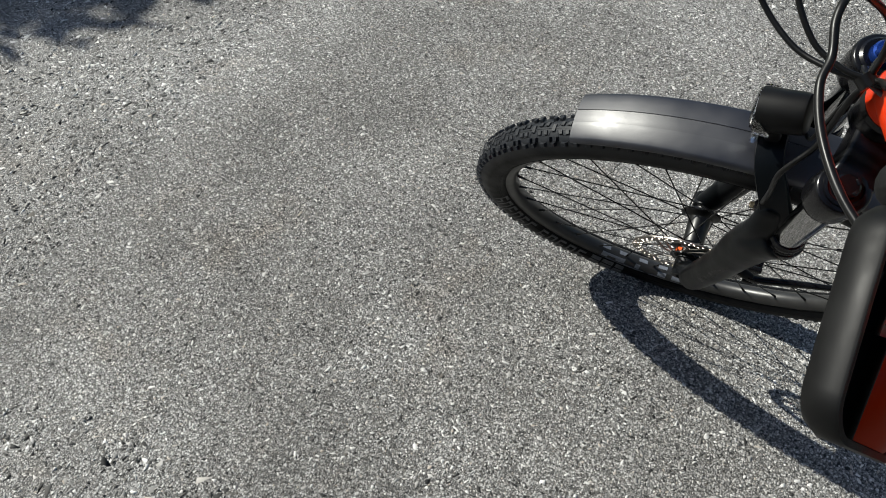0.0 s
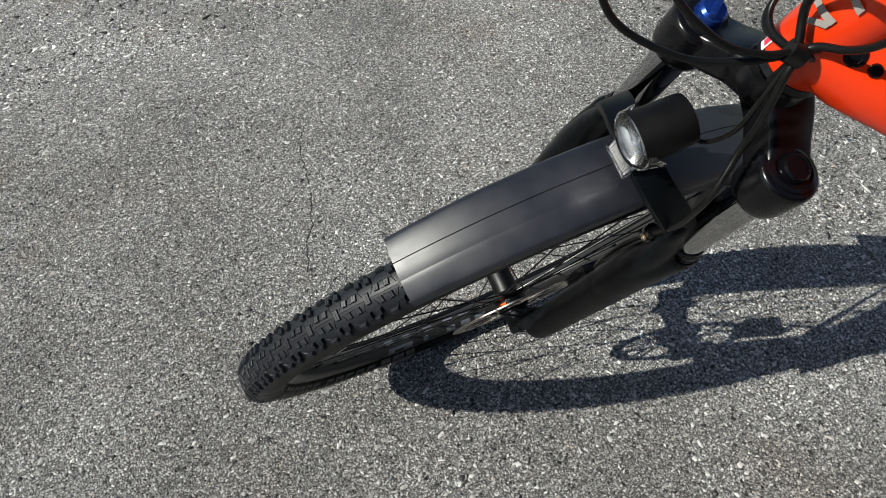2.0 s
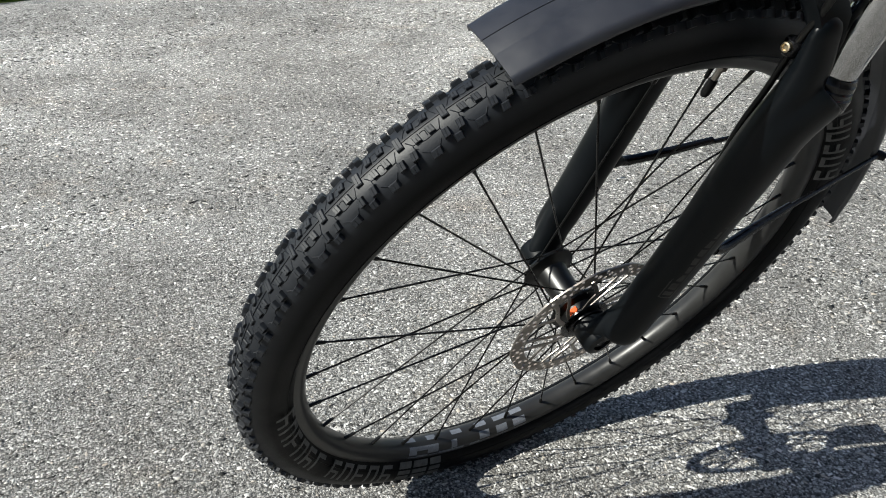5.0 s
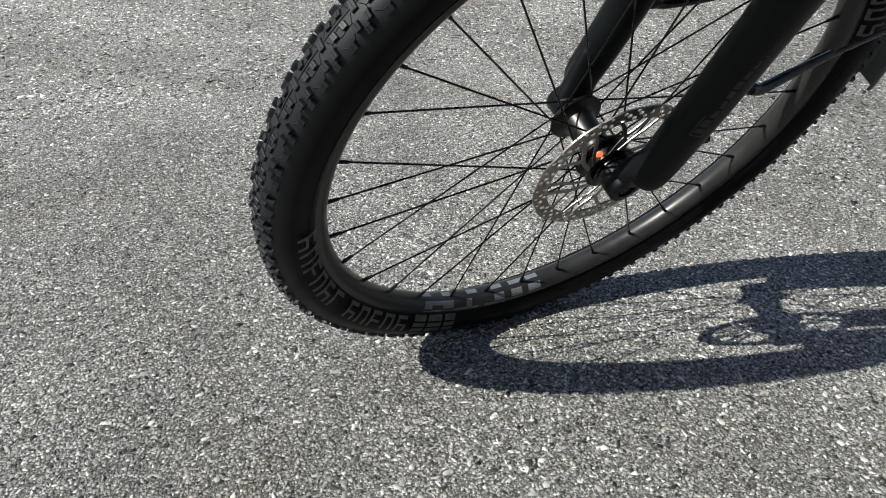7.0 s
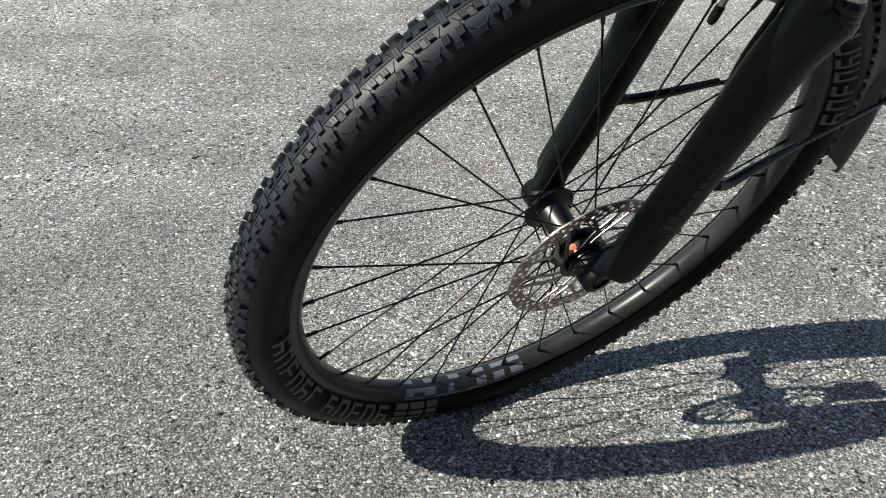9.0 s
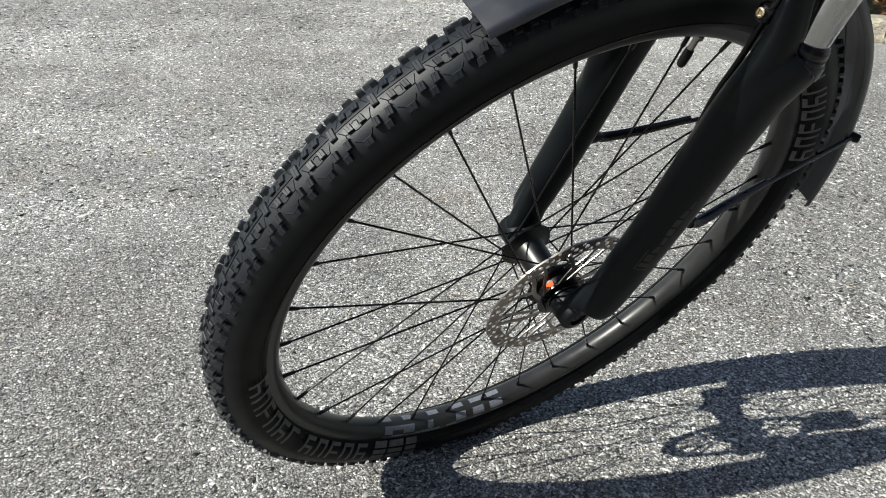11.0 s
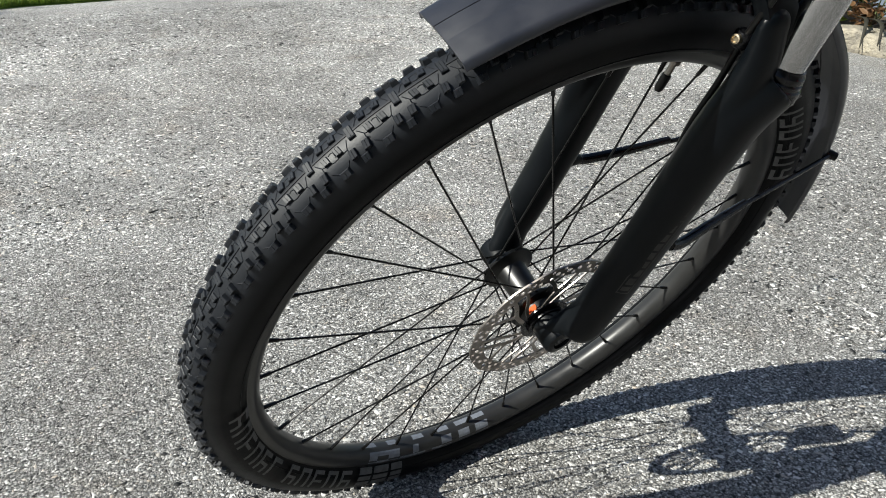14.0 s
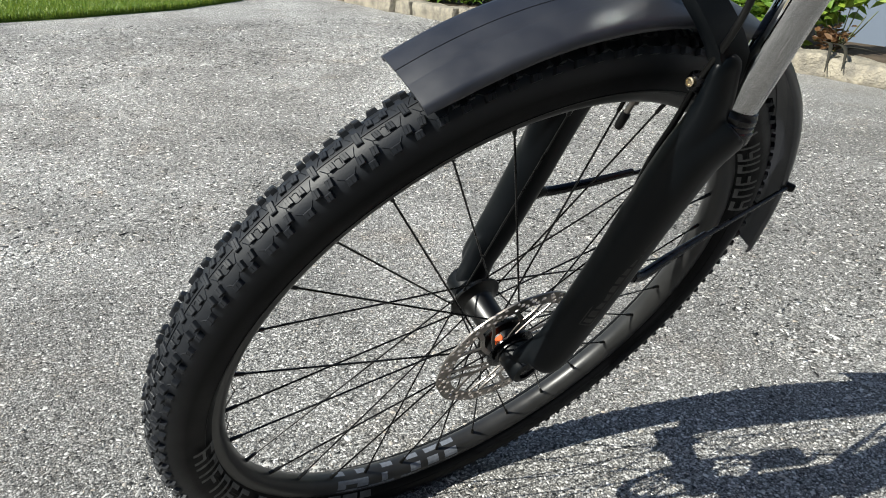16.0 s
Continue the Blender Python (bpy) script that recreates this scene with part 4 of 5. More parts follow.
def build_cables():
    tube("gear_cable", [(0.030, -0.16, 0.78), (0.045, -0.118, 0.690), (0.046, -0.095, 0.630), (0.040, -0.078, 0.597), (0.020, -0.056, 0.558), (-0.017, -0.023, 0.547), (-0.050, -0.004, 0.553), KNOT, (-0.100, 0.012, 0.567), (-0.116, 0.017, 0.567), (-0.130, 0.021, 0.560)], 0.0028, CABLE, cables, "", 10, 8)
    tube("brake_hose", [(-0.005, -0.13, 0.78), (0.004, -0.100, 0.690), (0.005, -0.078, 0.622), (-0.006, -0.049, 0.588), (-0.032, -0.015, 0.570), (-0.060, 0.002, 0.566), KNOT, (-0.076, 0.018, 0.552), (-0.070, 0.034, 0.515), (-0.067, 0.041, 0.487), (-0.048, 0.060, 0.457), (-0.0480, 0.0640, 0.4150), (-0.0475, 0.0640, 0.3880), (-0.0485, 0.0575, 0.3430), (-0.056, 0.0510, 0.300), (-0.056, 0.0470, 0.250), (-0.066, 0.0450, 0.180), (-0.080, 0.044, 0.120)], 0.0028, CABLE, cables, "", 10, 8)
    tube("motor_cable", [(-0.080, 0.012, 0.535), KNOT, (-0.085, -0.012, 0.590), (-0.074, -0.008, 0.630), (-0.054, 0.002, 0.664), (-0.038, 0.015, 0.690), (-0.031, 0.034, 0.704), (-0.029, 0.052, 0.704), (-0.033, 0.076, 0.701), (-0.031, 0.0985, 0.700), (-0.041, 0.134, 0.700), (-0.062, 0.175, 0.706), (-0.095, 0.215, 0.716)], 0.0031, CABLE, cables, "", 10, 8)
    tube("display_cable", [KNOT, (-0.090, 0.012, 0.575), (-0.092, 0.026, 0.592), (-0.090, 0.036, 0.615), (-0.090, 0.040, 0.645), (-0.098, 0.038, 0.68), (-0.11, 0.035, 0.72)], 0.0028, CABLE, cables, "", 10, 8)
    tube("bar_cable", [KNOT, (-0.090, -0.022, 0.545), (-0.104, -0.0375, 0.545), (-0.116, -0.0415, 0.563), (-0.126, -0.040, 0.590), (-0.122, -0.036, 0.620), (-0.116, -0.028, 0.650), (-0.11, -0.02, 0.70)], 0.0026, CABLE, cables, "", 10, 8)
    tube("shift_cable", [KNOT, (-0.087, -0.018, 0.552), (-0.096, -0.034, 0.555), (-0.108, -0.038, 0.573), (-0.118, -0.0365, 0.600), (-0.114, -0.032, 0.630), (-0.108, -0.024, 0.660), (-0.10, -0.015, 0.71)], 0.0026, CABLE, cables, "", 10, 8)
    tube("lamp_wire", [(-0.050, 0.004, 0.464), (-0.060, 0.010, 0.452), (-0.065, 0.020, 0.460), (-0.066, 0.027, 0.495), (-0.072, 0.020, 0.530), KNOT], 0.0021, CABLE, cables, "", 10, 8)
    tube("rear_cable", [KNOT, (-0.096, 0.014, 0.560), (-0.116, 0.021, 0.556), (-0.150, 0.030, 0.556), (-0.185, 0.040, 0.555), (-0.23, 0.050, 0.56)], 0.0027, HOUSING, cables, "grey cable housing", 10, 8)
    bm = bmesh.new()
    k = Vector(KNOT)
    sweep(bm, [k + Vector((0.004, -0.004, 0.001)), k + Vector((-0.004, 0.004, -0.001))], 0.0085, 12)
    part("cable_tie", bm, CABLE, cables, "black cable tie")
    bm = bmesh.new()
    c = Vector((-0.0490, 0.0555, 0.3425))
    sweep(bm, [c + Vector((0.0, 0.0005, 0.0065)), c + Vector((0.0, 0.0005, 0.0045)), c + Vector((-0.001, 0, -0.0045)), c + Vector((-0.001, 0, -0.0065))], [0.0066, 0.0078, 0.0078, 0.0066], 16)
    part("hose_clip", bm, GLOSS, cables, "black hose clip")
    bm = bmesh.new()
    sweep(bm, [c + Vector((0.006, 0.001, 0.0015)), c + Vector((0.0108, 0.0015, 0.002)), c + Vector((0.0112, 0.0015, 0.002)), c + Vector((0.0095, 0.0015, 0.002))], [0.0040, 0.0038, 0.0026, 0.0022], 12)
    part("clip_screw", bm, BRASS, cables, "small brass screw")


build_cables()

# -- handlebar end and mirror
cockpit = group_part("handlebar", bicycle, "black handlebar with stem", FORK)
tube("bar", [(-0.150, -0.36, 0.722), (-0.132, -0.20, 0.730), (-0.120, -0.06, 0.722), (-0.120, 0.06, 0.722), (-0.132, 0.20, 0.722), (-0.155, 0.36, 0.705)], [0.011, 0.012, 0.0159, 0.0159, 0.012, 0.011], GLOSS, cockpit, "black handlebar", 16)
for s in (-1, 1):
    tube("grip", [(-0.138, 0.25 * s, 0.716), (-0.156, 0.37 * s, 0.704)], 0.0165, LAMPBLACK, cockpit, "black rubber grip", 16, 1)
bm = bmesh.new()
sweep(bm, [(-0.131, 0, 0.650), (-0.135, 0, 0.700), (-0.137, 0, 0.712)], [0.0195, 0.0200, 0.0180], 20)
sweep(bm, [(-0.134, 0, 0.695), (-0.127, 0, 0.710), (-0.120, 0, 0.722)], [0.019, 0.0175, 0.0200], 16)
part("stem", bm, GLOSS, cockpit, "black stem")
bm = bmesh.new()
block(bm, (0.030, 0.034, 0.022), Matrix.Translation((-0.112, -0.002, 0.652)) @ pose(0, 0, 0, 12, -12, 20), 0.003)
block(bm, (0.034, 0.014, 0.012), Matrix.Translation((-0.098, -0.010, 0.646)) @ pose(0, 0, 0, 12, -12, 20), 0.002)
block(bm, (0.026, 0.022, 0.030), Matrix.Translation((-0.106, -0.019, 0.648)) @ pose(0, 0, 0, 0, -12, -6), 0.003)
part("cable_guide", bm, LAMPBLACK, cockpit, "black cable guide")
bm = bmesh.new()
block(bm, (0.008, 0.018, 0.010), Matrix.Translation((-0.088, -0.035, 0.634)) @ pose(0, 0, 0, 0, -12, -10), 0.002)
part("red_tab", bm, PINK, cockpit, "red plastic tab")

mirror = group_part("mirror", bicycle, "black rear view mirror on the handlebar", FORK)


def build_mirror():
    m = Matrix.Translation((-0.1018, 0.2535, 0.7121)) @ pose(0, 0, 0, -8, -55, 6)
    bm = bmesh.new()
    rows = []
    for z, w, h, r in ((-0.016, 0.090, 0.118, 0.018), (-0.0155, 0.100, 0.128, 0.022), (-0.008, 0.110, 0.138, 0.026), (0.006, 0.112, 0.140, 0.026), (0.008, 0.110, 0.138, 0.025), (0.008, 0.102, 0.130, 0.022), (0.004, 0.101, 0.129, 0.022)):
        rows.append([bm.verts.new(m @ Vector((x, y, z))) for x, y in rounded(w, h, r)])
    for a, b in zip(rows, rows[1:]):
        n = len(a)
        for k in range(n):
            bm.faces.new((a[k], a[(k + 1) % n], b[(k + 1) % n], b[k]))
    bm.faces.new(rows[0][::-1])
    part("housing", bm, LAMPBLACK, mirror, "black plastic housing", True, 35)
    bm = bmesh.new()
    lo = [bm.verts.new(m @ Vector((x, y, 0.0040))) for x, y in rounded(0.1005, 0.1285, 0.022)]
    hi = [bm.verts.new(m @ Vector((x, y, 0.0058))) for x, y in rounded(0.1005, 0.1285, 0.022)]
    bm.faces.new(hi), bm.faces.new(lo[::-1])
    for k in range(len(lo)):
        j = (k + 1) % len(lo)
        bm.faces.new((lo[k], lo[j], hi[j], hi[k]))
    part("mirror_glass", bm, MIRROR, mirror, "silvered mirror glass", False)
    bm = bmesh.new()
    sweep(bm, [(-0.110, 0.168, 0.722), (-0.085, 0.170, 0.740), (-0.087, 0.176, 0.754), (-0.099, 0.194, 0.750)], [0.0135, 0.0170, 0.0165, 0.010], 18, 1.0, (0, 1, 0), True)
    part("joint", bm, LAMPBLACK, mirror, "black ball joint")


build_mirror()

# ---------------------------------------------------------------- surroundings


def leaf_material(name, dark, light, yellow):
    m = material(name, light, 0.45, 0.0, 0.4)
    b = m.node_tree.nodes["Principled BSDF"]
    b.inputs["Transmission Weight"].default_value = 0.0
    isle = m.node_tree.nodes.new("ShaderNodeNewGeometry").outputs["Random Per Island"]
    wire(m, ramp(m, isle, (0.0, dark), (0.55, light), (0.92, yellow)), b.inputs["Base Color"])
    thin = m.node_tree.nodes.new("ShaderNodeBsdfTranslucent")
    wire(m, ramp(m, isle, (0.0, light), (0.9, yellow)), thin.inputs["Color"])
    both = m.node_tree.nodes.new("ShaderNodeMixShader")
    both.inputs[0].default_value = 0.35
    wire(m, b.outputs[0], both.inputs[1]), wire(m, thin.outputs[0], both.inputs[2])
    wire(m, both.outputs[0], m.node_tree.nodes["Material Output"].inputs["Surface"])
    return m


LEAF = leaf_material("garden leaf", (0.05, 0.11, 0.014), (0.13, 0.245, 0.028), (0.29, 0.37, 0.05))
GRASS = leaf_material("lawn blade", (0.07, 0.14, 0.014), (0.13, 0.23, 0.022), (0.24, 0.30, 0.04))
TREELEAF = leaf_material("tree leaf", (0.03, 0.07, 0.012), (0.06, 0.13, 0.02), (0.10, 0.17, 0.03))
DEADLEAF = leaf_material("dead leaf", (0.07, 0.035, 0.015), (0.16, 0.085, 0.04), (0.22, 0.13, 0.07))
STALK = worn("green stalk", (0.10, 0.13, 0.05), (0.16, 0.16, 0.08), 0.6, 0.0, 0.3, 300.0, 30.0, 0.1)
DARKLEAF = worn("dark dry leaf", (0.020, 0.020, 0.016), (0.040, 0.036, 0.026), 0.7, 0.0, 0.2, 200.0, 40.0, 0.2)
BARK = worn("bark", (0.12, 0.085, 0.06), (0.20, 0.15, 0.11), 0.9, 0.0, 0.2, 60.0, 6.0, 0.8, 0.01)
SOIL = worn("soil", (0.06, 0.045, 0.032), (0.11, 0.085, 0.06), 0.95, 0.0, 0.2, 90.0, 7.0, 0.8, 0.01)
TURF = worn("turf", (0.07, 0.12, 0.018), (0.13, 0.17, 0.03), 0.95, 0.0, 0.2, 120.0, 2.0, 0.6, 0.01)
STONE = worn("pale border stone", (0.34, 0.305, 0.235), (0.14, 0.13, 0.115), 0.9, 0.0, 0.25, 70.0, 14.0, 1.0, 0.012)
WALLBLUE = worn("pale blue wall", (0.135, 0.165, 0.215), (0.115, 0.145, 0.19), 0.7, 0.0, 0.3, 200.0, 2.0, 0.2, 0.002)


def fast_mesh(name, verts, sizes, index, mat, smooth=False):
    """A mesh from arrays of vertices, face sizes and corner indices."""
    me = bpy.data.meshes.new(name)
    me.vertices.add(len(verts))
    me.vertices.foreach_set("co", np.asarray(verts, np.float32).ravel())
    me.loops.add(len(index))
    me.loops.foreach_set("vertex_index", np.asarray(index, np.int32))
    starts = np.concatenate([[0], np.cumsum(sizes)[:-1]]).astype(np.int32)
    me.polygons.add(len(sizes))
    me.polygons.foreach_set("loop_start", starts)
    me.update(calc_edges=True)
    me.validate()
    me.materials.append(mat)
    return me


def blades(name, at, lengths, widths, rng, lean, mat):
    """Single grass-like blades, each a bent strip of two quads."""
    n = len(at)
    turn = rng.uniform(0, 2 * np.pi, n)
    out = np.stack([np.cos(turn), np.sin(turn), 0 * turn], 1)
    side = np.stack([-np.sin(turn), np.cos(turn), 0 * turn], 1) * widths[:, None] / 2
    bend = (rng.uniform(0.1, 1.0, n) * lean)[:, None]
    up = np.array([0, 0, 1.0])
    L = lengths[:, None]
    mid, tip = at + up * L * 0.55 + out * bend * L * 0.35, at + up * L * 0.9 + out * bend * L
    v = np.stack([at - side, at + side, mid + side * 0.8, mid - side * 0.8, tip + side * 0.12, tip - side * 0.12], 1).reshape(-1, 3)
    base = (np.arange(n) * 6)[:, None]
    idx = np.concatenate([base + [0, 1, 2, 3], base + [3, 2, 4, 5]], 1).ravel()
    return fast_mesh(name, v, np.full(2 * n, 4), idx, mat)


def build_lawn():
    edge = [(14.0, -4.2), (6.0, -5.0), (2.2, -5.45), (0.47, -5.66), (0.15, -5.86), (-0.44, -5.98), (-1.33, -6.30), (-2.10, -6.92), (-2.75, -7.9), (-3.3, -9.5)]
    verts = [(x, y, 0.0) for x, y in edge] + [(x, y, 0.030) for x, y in [(q[0] + 0.01, q[1] - 0.05) for q in edge]] + [(-9.0, -60.0, 0.03), (40.0, -60.0, 0.03)]
    n = len(edge)
    faces = [(i, i + 1, n + i + 1, n + i) for i in range(n - 1)] + [tuple(range(n, 2 * n)) + (2 * n, 2 * n + 1)]
    ob = mesh_object("lawn", verts, faces, TURF, None, "", False)
    tagged(ob, "bright green mown lawn beside the driveway", "lawn", "", "structure")
    rng = np.random.default_rng(5)
    xs = rng.uniform(-2.9, 1.2, 60000)
    ex, ey = [q[0] for q in edge][::-1], [q[1] for q in edge][::-1]
    ys = np.interp(xs, ex, ey) - 0.01 - rng.power(0.6, len(xs)) * 3.2
    at = np.stack([xs, ys, np.full(len(xs), 0.012)], 1)
    me = blades("grass", at, rng.uniform(0.03, 0.075, len(xs)), rng.uniform(0.003, 0.006, len(xs)), rng, 0.9, GRASS)
    ob = new("grass", me)
    tagged(ob, "short sunlit green grass blades of the lawn", "grass", "", "stuff")


def rough_block(size, seed, mat, name="border_stone", cuts=4, rough=0.022):
    bm = bmesh.new()
    bmesh.ops.create_cube(bm, size=1.0, matrix=Matrix.Diagonal((*size, 1)))
    bmesh.ops.bevel(bm, geom=bm.edges[:], offset=min(size) * 0.13, segments=2, affect="EDGES", profile=0.6)
    bmesh.ops.subdivide_edges(bm, edges=bm.edges[:], cuts=cuts, use_grid_fill=True)
    for v in bm.verts:
        v.co += noise.noise_vector(v.co * 9.0 + Vector((seed * 3.7, seed, 0))) * rough + noise.noise_vector(v.co * 30.0 + Vector((seed, 0, 0))) * rough * 0.3
        v.co.z += size[2] / 2
    ob = part(name, bm, mat, None, "", True, 40)
    return ob


def build_border():
    line = [(-2.96, -7.6), (-3.02, -6.5), (-3.02, -5.5), (-3.03, -4.75), (-3.22, -3.8), (-3.42, -2.8), (-3.58, -1.95), (-3.62, -1.5), (-3.58, -0.9), (-3.52, -0.2), (-3.45, 0.6)]
    rnd = random.Random(11)
    pts = [Vector((*q, 0)) for q in line]
    marks = []
    for a, b in zip(pts, pts[1:]):
        n = max(1, round((b - a).length / 0.06))
        marks += [a.lerp(b, k / n) for k in range(n)]
    i = 0
    seed = 1
    while i < len(marks) - 9:
        n = rnd.randint(4, 11)
        a, b = marks[i], marks[i + n]
        i += n
        mid, d = (a + b) / 2, b - a
        ob = rough_block((d.length - 0.015, 0.20 + rnd.uniform(-0.02, 0.03), 0.14 + rnd.uniform(-0.03, 0.025)), seed, STONE)
        ob.matrix_world = Matrix.Translation(mid + Vector((-0.10, 0, -0.012))) @ pose(0, 0, 0, rnd.uniform(-2, 2), rnd.uniform(-2, 2), math.degrees(math.atan2(d.y, d.x)) + rnd.uniform(-3, 3))
        tagged(ob, "pale yellowish rough border stone of the garden bed", "stone", "garden border stones")
        seed += 1
    verts = [(x - 0.12, y, 0.075) for x, y in line] + [(x - 4.0, y, 0.11) for x, y in line]
    n = len(line)
    bed = mesh_object("garden_bed", verts, [(i, i + 1, n + i + 1, n + i) for i in range(n - 1)], SOIL, None, "", False)
    tagged(bed, "dark soil of the raised garden bed", "soil", "", "structure")


def leaf_cloud(bm, centres, rnd, size, spread, per):
    for c in centres:
        for _ in range(per):
            at = c + Vector((rnd.gauss(0, spread), rnd.gauss(0, spread), rnd.gauss(0, spread * 0.8)))
            if at.z < 0.02:
                at.z = 0.02 + abs(at.z) * 0.5
            q = Euler((rnd.uniform(-0.9, 0.9), rnd.uniform(-0.9, 0.9), rnd.uniform(0, 6.3))).to_matrix()
            L = size * rnd.uniform(0.6, 1.3)
            W = L * rnd.uniform(0.38, 0.55)
            pts = [(0, -L / 2, 0), (W / 2, -L * 0.12, 0.12 * W), (W * 0.36, L * 0.22, 0.1 * W), (0, L / 2, -0.1 * L), (-W * 0.36, L * 0.22, 0.1 * W), (-W / 2, -L * 0.12, 0.12 * W)]
            vs = [bm.verts.new(at + q @ Vector(p)) for p in pts]
            bm.faces.new((vs[0], vs[1], vs[2], vs[3]))
            bm.faces.new((vs[0], vs[3], vs[4], vs[5]))


def build_shrub(at, high, wide, size, seed, label, count=54, per=20):
    rnd = random.Random(seed)
    shrub = new("garden_shrub")
    shrub.location = at
    tagged(shrub, label, "shrub", "garden shrubs")
    bm = bmesh.new()
    tips = []
    for k in range(9):
        a = rnd.uniform(0, 6.3)
        tip = Vector((math.cos(a) * wide * rnd.uniform(0.2, 0.9), math.sin(a) * wide * rnd.uniform(0.2, 0.9), high * rnd.uniform(0.55, 1.0)))
        line = smooth_path([Vector((rnd.uniform(-.03, .03), rnd.uniform(-.03, .03), -0.02)), tip * 0.5 + Vector((0, 0, high * 0.12)), tip], 4)
        sweep(bm, line, list(np.linspace(0.008, 0.003, len(line))), 6)
        tips.append(tip)
    part("stem", bm, BARK, shrub, "brown stems")
    bm = bmesh.new()
    centres = [t * rnd.uniform(0.12, 1.05) + Vector((rnd.uniform(-.1, .1), rnd.uniform(-.1, .1), rnd.uniform(-.05, .08))) for t in tips for _ in range(count // 9)]
    leaf_cloud(bm, centres, rnd, size, wide * 0.26, per)
    part("foliage", bm, LEAF, shrub, "fresh green leaves", False)


def build_leggy_shrub(at):
    """A shrub with bare stalks, dead leaves at its foot and long dark leaves drooping over the border stones."""
    rnd = random.Random(42)
    shrub = new("garden_shrub")
    shrub.location = at
    tagged(shrub, "leggy shrub with bare stalks and dead brown leaves", "shrub", "garden shrubs")
    tips = [(0.02, 0.15, 0.22), (-0.02, 0.19, 0.25), (0.03, 0.06, 0.27), (-0.03, -0.04, 0.28), (0.02, -0.12, 0.26), (0.0, 0.11, 0.33)]
    for x, y, z in tips:
        tube("stalk", [(rnd.uniform(-0.02, 0.02), rnd.uniform(-0.03, 0.02), -0.01), (x * 0.4, y * 0.55, z * 0.5), (x, y, z)], [0.0050, 0.0040, 0.0025], STALK, shrub, "thin green stalk", 6, 4)
    bm = bmesh.new()
    leaf_cloud(bm, [Vector((x * 1.5, y * 0.95 - 0.02, z + 0.05)) for x, y, z in tips[2:] + [(0.03, -0.16, 0.16), (-0.02, -0.14, 0.20), (0.04, 0.02, 0.30)]], rnd, 0.115, 0.060, 26)
    part("foliage", bm, LEAF, shrub, "fresh green leaves", False)
    bm = bmesh.new()
    leaf_cloud(bm, [Vector((0.02, -0.03, 0.06)), Vector((0.0, 0.01, 0.10)), Vector((0.03, -0.07, 0.10))], rnd, 0.055, 0.028, 40)
    part("dead_foliage", bm, DEADLEAF, shrub, "dead brown leaves", False)
    for line in ([(0.06, -0.05, 0.06), (0.20, 0.08, 0.074), (0.32, 0.16, 0.056), (0.398, 0.20, -0.05)], [(0.07, 0.01, 0.055), (0.20, 0.15, 0.072), (0.32, 0.25, 0.054), (0.394, 0.29, -0.03)], [(0.05, 0.10, 0.03), (0.12, 0.17, 0.055), (0.14, 0.24, 0.06), (0.10, 0.30, 0.05)], [(0.08, 0.06, 0.03), (0.16, 0.12, 0.065), (0.20, 0.19, 0.062)]):
        tube("drooping_leaf", line, [0.006, 0.012, 0.010, 0.003], DARKLEAF, shrub, "long dark drooping leaf", 8, 6, 0.4, (0, 0, 1))


def build_tree(foot, crown_z, wide, tall, seed, leaf=0.11, clumps=60, per=60):
    """A leafy tree beside the driveway, whose shade falls on the asphalt."""
    rnd = random.Random(seed)
    tree = new("tree")
    tree.location = foot
    tagged(tree, "leafy green tree standing beside the driveway", "tree", "trees by the driveway")
    bm = bmesh.new()
    trunk = smooth_path([(0, 0, -0.05), (0.06, 0.03, crown_z * 0.35), (-0.04, 0.05, crown_z * 0.7), (0.03, 0.0, crown_z + tall * 0.3)], 6)
    sweep(bm, trunk, list(np.linspace(0.07 * wide + 0.06, 0.03, len(trunk))), 14)
    part("trunk", bm, BARK, tree, "brown bark trunk")
    tips = []
    for k in range(12):
        a = k * 2.4
        r = wide * rnd.uniform(0.5, 0.85)
        tip = Vector((math.cos(a) * r, math.sin(a) * r, crown_z + tall * rnd.uniform(-0.6, 0.6)))
        line = smooth_path([Vector((0.0, 0.03, crown_z - tall * 0.8)), Vector((tip.x * 0.45, tip.y * 0.45, (crown_z + tip.z) / 2 - tall * 0.2)), tip], 5)
        bm = bmesh.new()
        sweep(bm, line, list(np.linspace(0.035, 0.010, len(line))), 8)
        part("limb", bm, BARK, tree)
        tips.append(tip)
    bm = bmesh.new()
    centres = []
    while len(centres) < clumps:
        q = Vector((rnd.uniform(-1, 1), rnd.uniform(-1, 1), rnd.uniform(-1, 1)))
        if q.length < 1.0:
            centres.append(Vector((q.x * wide * 0.92, q.y * wide * 0.92, crown_z + q.z * tall * 0.92)))
    leaf_cloud(bm, centres, rnd, leaf, wide * 0.13, per)
    part("crown", bm, TREELEAF, tree, "leafy green crown", False)


def build_house_wall():
    bm = bmesh.new()
    block(bm, (0.25, 7.2, 3.0), pose(-4.68, 1.45, 1.5))
    ob = part("wall_west", bm, WALLBLUE, None, "", False)
    tagged(ob, "plain pale blue wall behind the garden bed", "wall", "", "structure")


build_lawn(), build_border()
